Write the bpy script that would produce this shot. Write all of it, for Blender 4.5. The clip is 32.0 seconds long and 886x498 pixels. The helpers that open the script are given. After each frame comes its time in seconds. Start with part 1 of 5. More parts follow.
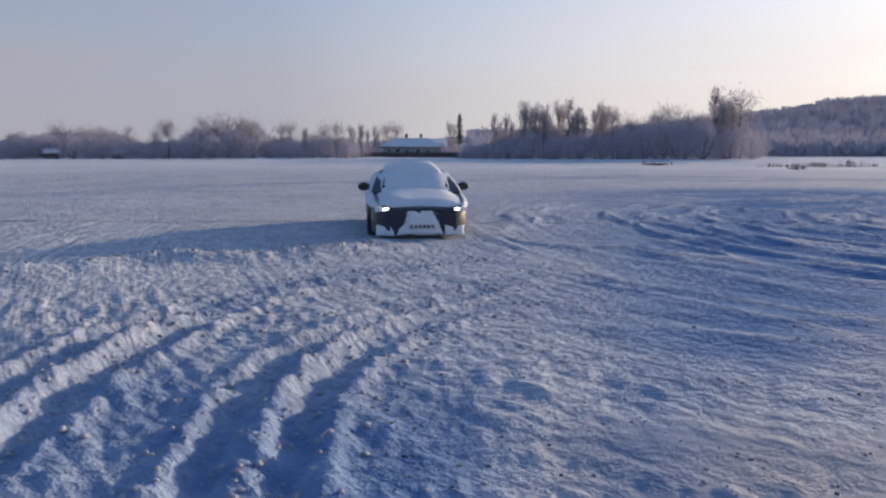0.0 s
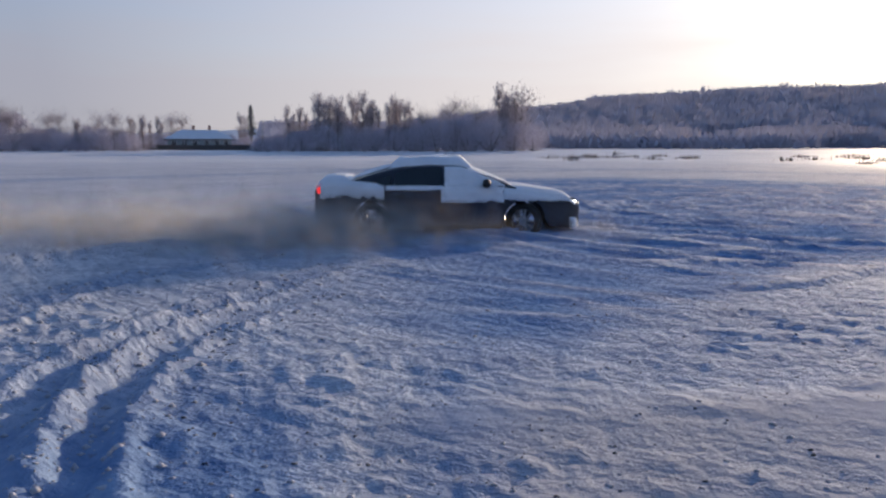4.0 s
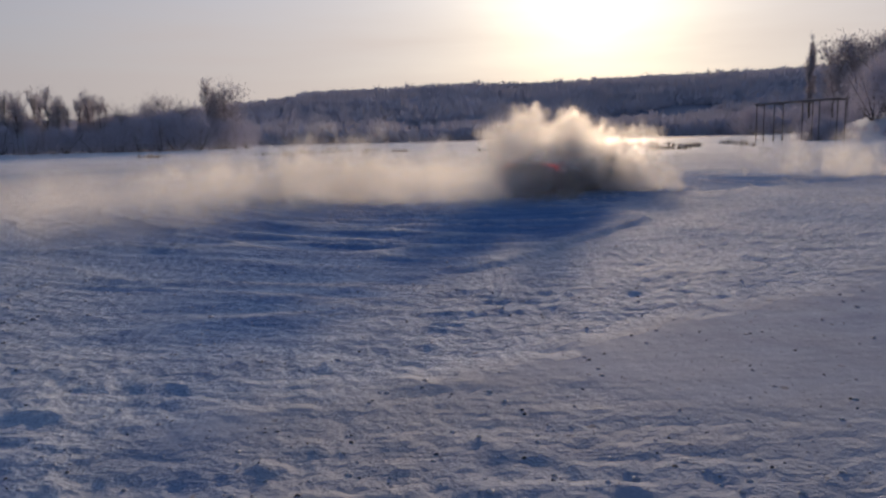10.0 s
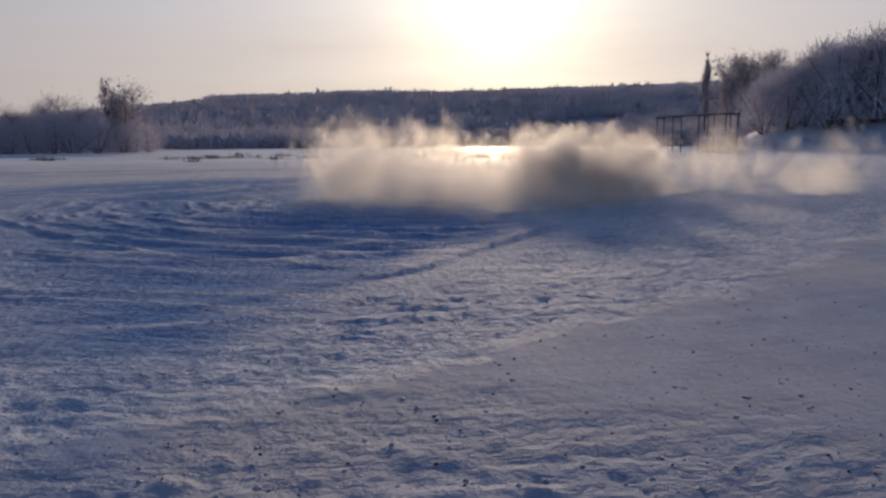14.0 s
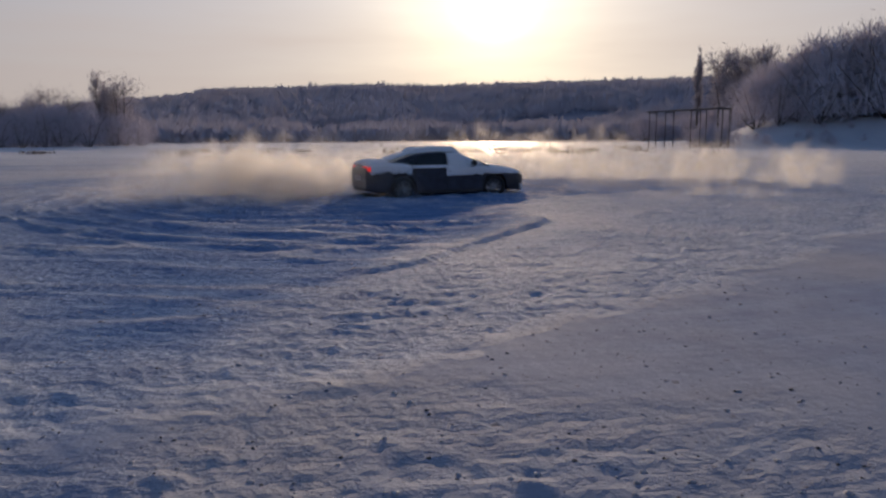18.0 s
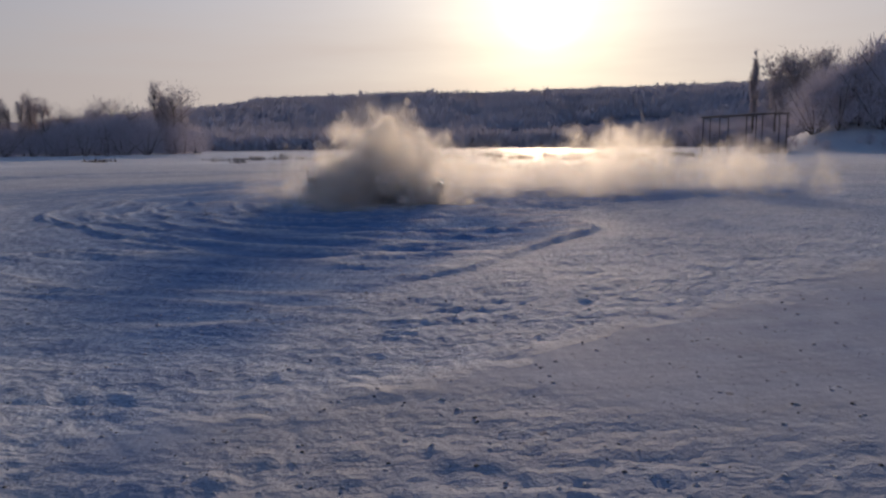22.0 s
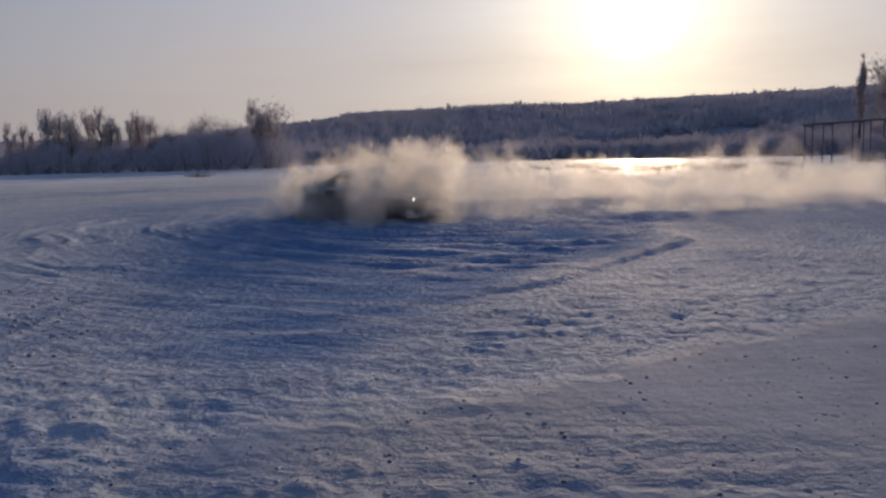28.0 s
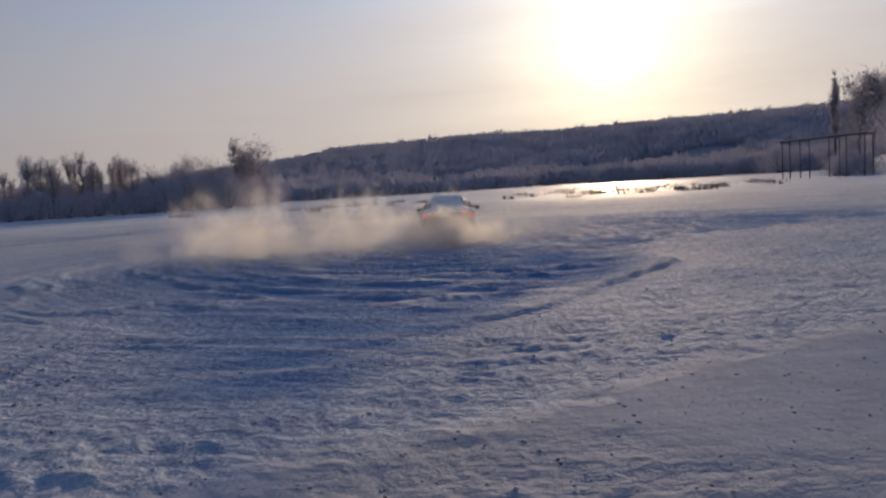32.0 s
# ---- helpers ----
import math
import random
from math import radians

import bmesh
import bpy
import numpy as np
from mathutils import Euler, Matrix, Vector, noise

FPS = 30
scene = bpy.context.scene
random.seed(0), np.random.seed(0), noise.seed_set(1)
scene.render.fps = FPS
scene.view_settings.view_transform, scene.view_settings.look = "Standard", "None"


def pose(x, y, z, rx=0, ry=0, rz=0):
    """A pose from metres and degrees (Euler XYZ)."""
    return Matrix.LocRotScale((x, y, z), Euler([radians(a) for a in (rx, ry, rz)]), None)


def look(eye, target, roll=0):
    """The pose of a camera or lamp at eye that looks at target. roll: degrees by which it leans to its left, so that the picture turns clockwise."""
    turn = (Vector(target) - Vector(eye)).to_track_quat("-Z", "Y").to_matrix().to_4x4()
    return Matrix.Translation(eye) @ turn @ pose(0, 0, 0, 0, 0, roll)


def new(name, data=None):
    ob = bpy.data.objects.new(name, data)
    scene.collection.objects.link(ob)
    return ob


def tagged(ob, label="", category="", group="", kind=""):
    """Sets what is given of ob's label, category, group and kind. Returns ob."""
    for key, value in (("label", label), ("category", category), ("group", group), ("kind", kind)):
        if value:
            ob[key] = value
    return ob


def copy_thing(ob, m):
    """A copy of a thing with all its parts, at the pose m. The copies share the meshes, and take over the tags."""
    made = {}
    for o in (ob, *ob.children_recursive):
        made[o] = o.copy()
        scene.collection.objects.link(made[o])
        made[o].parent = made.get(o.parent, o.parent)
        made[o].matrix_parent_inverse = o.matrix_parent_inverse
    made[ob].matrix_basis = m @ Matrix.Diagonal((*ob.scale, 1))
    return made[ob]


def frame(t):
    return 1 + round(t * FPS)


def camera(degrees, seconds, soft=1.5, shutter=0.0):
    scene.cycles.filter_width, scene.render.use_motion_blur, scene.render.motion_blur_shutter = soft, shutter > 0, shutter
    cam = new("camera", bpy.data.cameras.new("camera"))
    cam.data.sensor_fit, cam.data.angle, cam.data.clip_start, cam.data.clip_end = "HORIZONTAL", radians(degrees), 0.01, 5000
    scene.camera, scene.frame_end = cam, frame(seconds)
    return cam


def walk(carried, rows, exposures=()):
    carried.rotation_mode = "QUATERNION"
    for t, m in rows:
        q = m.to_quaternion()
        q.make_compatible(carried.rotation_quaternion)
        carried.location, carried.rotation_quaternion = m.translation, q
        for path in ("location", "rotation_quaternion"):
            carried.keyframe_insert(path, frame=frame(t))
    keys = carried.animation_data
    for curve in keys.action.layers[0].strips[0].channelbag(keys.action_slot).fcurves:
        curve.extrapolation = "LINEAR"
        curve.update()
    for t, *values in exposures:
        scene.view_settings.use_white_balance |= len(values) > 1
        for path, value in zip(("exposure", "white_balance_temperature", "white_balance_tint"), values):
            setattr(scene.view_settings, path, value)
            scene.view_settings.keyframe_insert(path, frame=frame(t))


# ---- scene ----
EYE = Vector((0.0, 0.0, 1.65))


def around(az, d, z=0.0):
    """A point at a bearing in degrees (0 is +y, 90 is +x) and a distance from the spot where the camera stands."""
    return Vector((d * math.sin(radians(az)), d * math.cos(radians(az)), z))


def aim(az, tilt, roll):
    a, e = radians(az), radians(tilt)
    return look(EYE, EYE + Vector((math.sin(a) * math.cos(e), math.cos(a) * math.cos(e), math.sin(e))), roll)


# ---- camera ----
cam = camera(61.58, 32.0, soft=2.5)
walk(cam, [
    (0, aim(-0.00, -7.28, 0.09)),
    (0.5, aim(0.14, -7.30, -0.17)),
    (1, aim(0.24, -7.30, -0.45)),
    (1.5, aim(0.32, -7.21, -0.64)),
    (2, aim(0.36, -7.19, -0.59)),
    (2.5, aim(0.40, -7.22, -0.79)),
    (3, aim(2.01, -7.31, -1.10)),
    (3.5, aim(6.00, -7.53, -1.17)),
    (4, aim(15.55, -7.83, 0.04)),
    (4.3, aim(21.78, -8.29, -1.01)),
    (4.5, aim(24.24, -8.44, -1.88)),
    (6.5, aim(40.39, -8.39, 0.05)),
    (7, aim(39.40, -8.46, -0.87)),
    (7.5, aim(38.06, -8.73, -0.77)),
    (8, aim(37.33, -8.42, -1.02)),
    (8.5, aim(36.58, -8.51, -1.38)),
    (9, aim(36.10, -8.54, -1.62)),
    (9.5, aim(35.75, -8.59, -1.77)),
    (10, aim(36.91, -8.36, -1.33)),
    (10.5, aim(39.73, -8.34, -0.39)),
    (11, aim(42.02, -8.48, -0.98)),
    (11.5, aim(41.45, -8.61, -1.57)),
    (12, aim(41.12, -8.74, -1.58)),
    (12.5, aim(42.48, -8.59, -1.22)),
    (13, aim(44.49, -6.78, -0.52)),
    (13.5, aim(43.93, -7.86, -0.62)),
    (14, aim(43.76, -7.92, -0.44)),
    (14.5, aim(44.70, -8.02, -0.55)),
    (16.5, aim(45.14, -8.30, -1.10)),
    (17, aim(44.06, -8.40, -0.60)),
    (17.5, aim(44.25, -8.36, -0.39)),
    (18, aim(44.32, -8.36, -0.32)),
    (18.5, aim(44.33, -8.47, -0.42)),
    (19, aim(44.25, -8.49, -0.39)),
    (19.5, aim(43.93, -8.45, -0.40)),
    (20, aim(43.66, -8.45, -0.52)),
    (20.5, aim(43.49, -8.29, -0.74)),
    (21, aim(43.38, -8.27, -0.65)),
    (21.5, aim(42.71, -8.00, -0.49)),
    (22, aim(40.55, -7.80, -0.58)),
    (22.5, aim(39.98, -7.51, -0.59)),
    (23, aim(40.14, -7.26, -0.16)),
    (23.5, aim(40.27, -7.24, -0.00)),
    (24, aim(40.29, -7.27, 0.00)),
    (24.5, aim(40.27, -7.26, 0.10)),
    (26.5, aim(39.88, -7.20, -0.19)),
    (27, aim(37.97, -7.04, -0.59)),
    (27.5, aim(35.73, -6.84, -1.09)),
    (28, aim(33.82, -6.77, -1.19)),
    (28.5, aim(34.00, -6.72, -1.24)),
    (29, aim(34.03, -6.79, -1.06)),
    (29.5, aim(34.03, -6.86, -0.97)),
    (30, aim(34.07, -6.86, -0.96)),
    (30.5, aim(34.02, -6.95, -1.05)),
    (31, aim(33.97, -6.98, -1.15)),
    (31.5, aim(33.98, -6.65, -1.47)),
    (32, aim(34.94, -4.49, -3.47)),
], exposures=[(0.0, 0.8, 5720, 10), (4.2, 0.68, 5600, 11), (5.6, 0.3, 5750, 11), (6.5, 0.15, 5900, 13), (13.5, 0.15, 5930, 13), (17.0, 0.06, 6030, 14), (22.0, 0.04, 6010, 14), (25.0, 0.02, 5960, 13), (32.0, 0.02, 5950, 13)])

# thin drifting snow lies many layers deep
scene.cycles.transparent_max_bounces = 1000

# ---- sky and sun ----
SUN_AZ, SUN_EL = 48.3, 10.3
SUN_DIR = Vector((math.sin(radians(SUN_AZ)) * math.cos(radians(SUN_EL)), math.cos(radians(SUN_AZ)) * math.cos(radians(SUN_EL)), math.sin(radians(SUN_EL))))


def build_world():
    w = bpy.data.worlds.new("winter_sky")
    scene.world = w
    w.use_nodes = True
    nt = w.node_tree
    nt.nodes.clear()
    N, L = nt.nodes.new, nt.links.new
    out, bg = N("ShaderNodeOutputWorld"), N("ShaderNodeBackground")
    sky = N("ShaderNodeTexSky")
    sky.sky_type, sky.sun_disc = "NISHITA", False
    sky.sun_elevation, sky.sun_rotation = radians(SUN_EL), radians(SUN_AZ)
    sky.altitude, sky.air_density, sky.dust_density, sky.ozone_density = 100, 1.0, 0.6, 3.0
    tc = N("ShaderNodeTexCoord")
    # winter haze, thick at the horizon and thinning upwards, in stretched streaks
    sep = N("ShaderNodeSeparateXYZ")
    L(tc.outputs["Generated"], sep.inputs[0])
    mp = N("ShaderNodeMapping")
    mp.inputs["Scale"].default_value = (1.3, 1.3, 11.0)
    nz = N("ShaderNodeTexNoise")
    nz.inputs["Scale"].default_value, nz.inputs["Detail"].default_value = 2.0, 6.0
    L(tc.outputs["Generated"], mp.inputs["Vector"]), L(mp.outputs["Vector"], nz.inputs["Vector"])
    lift = N("ShaderNodeMath")
    lift.operation, lift.inputs[1].default_value = "MULTIPLY_ADD", -0.16
    L(nz.outputs["Fac"], lift.inputs[0]), L(sep.outputs["Z"], lift.inputs[2])
    ramp = N("ShaderNodeValToRGB")
    el = ramp.color_ramp.elements
    el[0].position, el[0].color = 0.0, (0.92, 0.92, 0.92, 1)
    el[1].position, el[1].color = 0.45, (0.03, 0.03, 0.03, 1)
    mid = el.new(0.12)
    mid.color = (0.66, 0.66, 0.66, 1)
    high = el.new(0.24)
    high.color = (0.22, 0.22, 0.22, 1)
    L(lift.outputs[0], ramp.inputs["Fac"])
    # angle from the sun
    dot = N("ShaderNodeVectorMath")
    dot.operation = "DOT_PRODUCT"
    dot.inputs[1].default_value = SUN_DIR
    nrm = N("ShaderNodeVectorMath")
    nrm.operation = "NORMALIZE"
    L(tc.outputs["Generated"], nrm.inputs[0]), L(nrm.outputs[0], dot.inputs[0])

    def math_node(op, a, b):
        m = N("ShaderNodeMath")
        m.operation = op
        for i, v in enumerate((a, b)):
            if isinstance(v, (int, float)):
                m.inputs[i].default_value = v
            else:
                L(v, m.inputs[i])
        return m.outputs[0]

    c = math_node("MAXIMUM", dot.outputs["Value"], 0.0)

    def halo(power, colour, amount):
        v = math_node("MULTIPLY", math_node("POWER", c, power), amount)
        mul = N("ShaderNodeVectorMath")
        mul.operation = "SCALE"
        mul.inputs[0].default_value = colour
        L(v, mul.inputs["Scale"])
        return mul.outputs[0]

    def add(a, b):
        m = N("ShaderNodeVectorMath")
        m.operation = "ADD"
        L(a, m.inputs[0]), L(b, m.inputs[1])
        return m.outputs[0]

    sc = N("ShaderNodeVectorMath")
    sc.operation, sc.inputs["Scale"].default_value = "SCALE", SKY_GAIN
    L(sky.outputs["Color"], sc.inputs[0])
    veil = N("ShaderNodeMix")
    veil.data_type = "RGBA"
    L(ramp.outputs["Color"], veil.inputs["Factor"]), L(sc.outputs[0], veil.inputs["A"])
    # the haze is dimmer and cooler away from the sun
    side = N("ShaderNodeMix")
    side.data_type = "RGBA"
    side.inputs["A"].default_value, side.inputs["B"].default_value = (0.25, 0.225, 0.232, 1), (*VEIL, 1)
    toward = N("ShaderNodeMapRange")
    toward.inputs["From Min"].default_value, toward.inputs["From Max"].default_value = 0.5, 0.97
    L(dot.outputs["Value"], toward.inputs["Value"]), L(toward.outputs["Result"], side.inputs["Factor"])
    L(side.outputs["Result"], veil.inputs["B"])
    total = add(veil.outputs["Result"], halo(3.0, (1.0, 0.75, 0.47), 0.14))
    total = add(total, halo(45.0, (1.0, 0.72, 0.32), 0.21))
    total = add(total, halo(200.0, (1.0, 0.82, 0.40), 0.42))
    total = add(total, halo(2500.0, (1.0, 0.93, 0.8), 6.0))
    L(total, bg.inputs["Color"])
    bg.inputs["Strength"].default_value = 1.0
    L(bg.outputs[0], out.inputs["Surface"])


SKY_GAIN, VEIL = 0.09, (0.46, 0.385, 0.34)
build_world()
sun = new("sun", bpy.data.lights.new("sun", "SUN"))
sun.data.energy, sun.data.angle, sun.data.color = 2.8, radians(2.5), (1.0, 0.71, 0.42)
sun.matrix_world = look(SUN_DIR * 50, (0, 0, 0))


# ---- materials ----
def material(name, colour, rough=0.6, metal=0.0, scale=20.0, vary=0.25, bump=0.2, coat=0.0, fine=120.0, spec=0.5, emit=None, strength=0.0, translucent=0.0, island=0.0):
    """Principled surface with colour variation at two scales and a fine relief."""
    m = bpy.data.materials.new(name)
    m.use_nodes = True
    nt = m.node_tree
    N, L = nt.nodes.new, nt.links.new
    b = nt.nodes["Principled BSDF"]
    b.inputs["Roughness"].default_value, b.inputs["Metallic"].default_value = rough, metal
    b.inputs["Coat Weight"].default_value, b.inputs["Specular IOR Level"].default_value = coat, spec
    tc = N("ShaderNodeTexCoord")
    n1, n2 = N("ShaderNodeTexNoise"), N("ShaderNodeTexNoise")
    n1.inputs["Scale"].default_value, n2.inputs["Scale"].default_value = scale, fine
    n1.inputs["Detail"].default_value = n2.inputs["Detail"].default_value = 4
    L(tc.outputs["Object"], n1.inputs["Vector"]), L(tc.outputs["Object"], n2.inputs["Vector"])
    ad = N("ShaderNodeMath")
    ad.operation = "MULTIPLY_ADD"
    ad.inputs[1].default_value, ad.inputs[2].default_value = 0.5, 0.0
    L(n2.outputs["Fac"], ad.inputs[0])
    sm = N("ShaderNodeMath")
    sm.operation = "MULTIPLY_ADD"
    sm.inputs[1].default_value = 0.5
    L(n1.outputs["Fac"], sm.inputs[0]), L(ad.outputs[0], sm.inputs[2])
    r = N("ShaderNodeMapRange")
    r.inputs["From Min"].default_value, r.inputs["From Max"].default_value = 0.3, 0.7
    r.inputs["To Min"].default_value, r.inputs["To Max"].default_value = 1 - vary, 1 + vary
    L(sm.outputs[0], r.inputs["Value"])
    mul = N("ShaderNodeVectorMath")
    mul.operation, mul.inputs[0].default_value = "SCALE", colour
    L(r.outputs["Result"], mul.inputs["Scale"])
    L(mul.outputs[0], b.inputs["Base Color"])
    if bump:
        bp = N("ShaderNodeBump")
        bp.inputs["Strength"].default_value, bp.inputs["Distance"].default_value = bump, 0.02
        L(n2.outputs["Fac"], bp.inputs["Height"]), L(bp.outputs[0], b.inputs["Normal"])
    if emit:
        b.inputs["Emission Color"].default_value, b.inputs["Emission Strength"].default_value = (*emit, 1), strength
    if translucent:
        tr, mx = N("ShaderNodeBsdfTranslucent"), N("ShaderNodeMixShader")
        tr.inputs["Color"].default_value = (*colour, 1)
        mx.inputs[0].default_value = translucent
        L(b.outputs[0], mx.inputs[1]), L(tr.outputs[0], mx.inputs[2]), L(mx.outputs[0], nt.nodes["Material Output"].inputs["Surface"])
    return m


def snow_ground_material():
    """Snow over lake ice: churned snow with drag marks, and wind-polished icy patches by the mesh's ice mask."""
    m = bpy.data.materials.new("lake_snow")
    m.use_nodes = True
    nt = m.node_tree
    N, L = nt.nodes.new, nt.links.new
    b = nt.nodes["Principled BSDF"]
    geo = N("ShaderNodeNewGeometry")
    at = N("ShaderNodeAttribute")
    at.attribute_name = "ice"

    def noise_node(scale, detail, rough=0.55, stretch=None):
        n = N("ShaderNodeTexNoise")
        n.inputs["Scale"].default_value, n.inputs["Detail"].default_value, n.inputs["Roughness"].default_value = scale, detail, rough
        if stretch:
            mp = N("ShaderNodeMapping")
            mp.inputs["Scale"].default_value = stretch
            mp.inputs["Rotation"].default_value = (0, 0, radians(35))
            L(geo.outputs["Position"], mp.inputs["Vector"]), L(mp.outputs["Vector"], n.inputs["Vector"])
        else:
            L(geo.outputs["Position"], n.inputs["Vector"])
        return n.outputs["Fac"]

    def maths(op, a, c, third=None):
        q = N("ShaderNodeMath")
        q.operation = op
        for i, v in enumerate((a, c, third)):
            if v is None:
                continue
            if isinstance(v, (int, float)):
                q.inputs[i].default_value = v
            else:
                L(v, q.inputs[i])
        return q.outputs[0]

    big, mid, fine, grain = noise_node(0.25, 5), noise_node(2.2, 5), noise_node(9, 4), noise_node(45, 3)
    arc = N("ShaderNodeAttribute")
    arc.attribute_name = "arc"
    streak = N("ShaderNodeTexNoise")
    streak.inputs["Scale"].default_value, streak.inputs["Detail"].default_value, streak.inputs["Roughness"].default_value = 1.0, 5, 0.6
    L(arc.outputs["Vector"], streak.inputs["Vector"])
    drag = streak.outputs["Fac"]
    # snow with greyer packed stretches, and shade painted dark between the clods
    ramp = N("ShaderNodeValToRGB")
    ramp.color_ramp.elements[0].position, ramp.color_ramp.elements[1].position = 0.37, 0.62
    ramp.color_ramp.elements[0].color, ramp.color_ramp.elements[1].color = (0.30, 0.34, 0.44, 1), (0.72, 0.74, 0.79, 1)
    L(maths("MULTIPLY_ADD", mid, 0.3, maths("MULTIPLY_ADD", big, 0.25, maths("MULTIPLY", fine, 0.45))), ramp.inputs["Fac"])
    ice = N("ShaderNodeValToRGB")
    ice.color_ramp.elements[0].position, ice.color_ramp.elements[1].position = 0.3, 0.7
    ice.color_ramp.elements[0].color, ice.color_ramp.elements[1].color = (0.38, 0.38, 0.41, 1), (0.52, 0.51, 0.54, 1)
    L(maths("MULTIPLY_ADD", big, 0.5, maths("MULTIPLY", mid, 0.5)), ice.inputs["Fac"])
    edge = N("ShaderNodeMapRange")
    edge.inputs["From Min"].default_value, edge.inputs["From Max"].default_value = 0.32, 0.70
    L(maths("ADD", at.outputs["Fac"], maths("MULTIPLY", maths("SUBTRACT", mid, 0.5), 0.5)), edge.inputs["Value"])
    mix = N("ShaderNodeMix")
    mix.data_type = "RGBA"
    L(edge.outputs["Result"], mix.inputs["Factor"]), L(ramp.outputs["Color"], mix.inputs["A"]), L(ice.outputs["Color"], mix.inputs["B"])
    # scraped ice where the car has cleared the snow, painted with sky-lit shade's blue
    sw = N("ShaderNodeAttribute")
    sw.attribute_name = "swept_shade"
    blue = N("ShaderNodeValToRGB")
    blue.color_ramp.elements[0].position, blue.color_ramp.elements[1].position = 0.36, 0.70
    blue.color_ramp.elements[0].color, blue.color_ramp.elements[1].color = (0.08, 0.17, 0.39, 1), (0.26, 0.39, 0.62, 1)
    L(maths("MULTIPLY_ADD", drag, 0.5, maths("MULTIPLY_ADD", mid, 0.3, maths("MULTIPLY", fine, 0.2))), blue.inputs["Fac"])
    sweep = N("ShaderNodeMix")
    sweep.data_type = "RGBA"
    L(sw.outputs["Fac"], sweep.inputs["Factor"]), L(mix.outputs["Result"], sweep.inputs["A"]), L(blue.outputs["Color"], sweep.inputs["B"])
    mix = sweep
    # brushwood floor of the far woods
    wd = N("ShaderNodeAttribute")
    wd.attribute_name = "brush"
    under = N("ShaderNodeMix")
    under.data_type = "RGBA"
    under.inputs["B"].default_value = (0.22, 0.22, 0.29, 1)
    L(maths("MULTIPLY", wd.outputs["Fac"], 0.9), under.inputs["Factor"]), L(mix.outputs["Result"], under.inputs["A"])
    mix = under
    # clean wind-blown snow away from the churned stretch
    far = N("ShaderNodeAttribute")
    far.attribute_name = "crust"
    clean = N("ShaderNodeMix")
    clean.data_type = "RGBA"
    clean.inputs["B"].default_value = (0.80, 0.80, 0.84, 1)
    L(maths("MULTIPLY", far.outputs["Fac"], maths("SUBTRACT", 0.85, maths("MULTIPLY", wd.outputs["Fac"], 0.85))), clean.inputs["Factor"]), L(mix.outputs["Result"], clean.inputs["A"])
    mix = clean
    # scattered dark grit frozen into the surface
    spot = N("ShaderNodeMapRange")
    spot.inputs["From Min"].default_value, spot.inputs["From Max"].default_value = 0.70, 0.76
    L(noise_node(11, 2, 0.4), spot.inputs["Value"])
    grit = N("ShaderNodeMix")
    grit.data_type = "RGBA"
    grit.inputs["B"].default_value = (0.2, 0.19, 0.2, 1)
    L(maths("MULTIPLY", spot.outputs["Result"], 0.7), grit.inputs["Factor"]), L(mix.outputs["Result"], grit.inputs["A"])
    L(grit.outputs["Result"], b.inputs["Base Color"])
    # a glazed wind crust further out
    crust = N("ShaderNodeAttribute")
    crust.attribute_name = "crust"
    rough = N("ShaderNodeMapRange")
    rough.inputs["To Min"].default_value, rough.inputs["To Max"].default_value = 0.85, 0.5
    L(crust.outputs["Fac"], rough.inputs["Value"]), L(rough.outputs["Result"], b.inputs["Roughness"])
    gloss = N("ShaderNodeMapRange")
    gloss.inputs["To Min"].default_value, gloss.inputs["To Max"].default_value = 0.12, 0.0
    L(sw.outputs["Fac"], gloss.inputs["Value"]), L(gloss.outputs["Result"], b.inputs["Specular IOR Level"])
    # relief: clods and drag marks in the snow, a calmer icy skin
    h = maths("MULTIPLY_ADD", drag, 0.8, maths("MULTIPLY_ADD", fine, 0.7, maths("MULTIPLY", grain, 0.12)))
    still = N("ShaderNodeAttribute")
    still.attribute_name = "still"
    calm = maths("SUBTRACT", 1.0, maths("MULTIPLY", maths("MULTIPLY", edge.outputs["Result"], still.outputs["Fac"]), 0.85))
    bp = N("ShaderNodeBump")
    bp.inputs["Strength"].default_value, bp.inputs["Distance"].default_value = 0.75, 0.10
    L(maths("MULTIPLY", h, calm), bp.inputs["Height"]), L(bp.outputs[0], b.inputs["Normal"])
    return m


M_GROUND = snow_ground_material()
M_SNOW = material("fresh_snow", (0.84, 0.86, 0.9), 0.7, scale=6, vary=0.06, bump=0.5, fine=40, spec=0.3)
M_CLOD = material("snow_clod", (0.46, 0.47, 0.52), 0.8, scale=6, vary=0.3, bump=0.4, fine=30, spec=0.2)
M_GRIT = material("dirty_ice_crumb", (0.13, 0.125, 0.13), 0.8, scale=6, vary=0.4, bump=0.4, fine=30, spec=0.2)


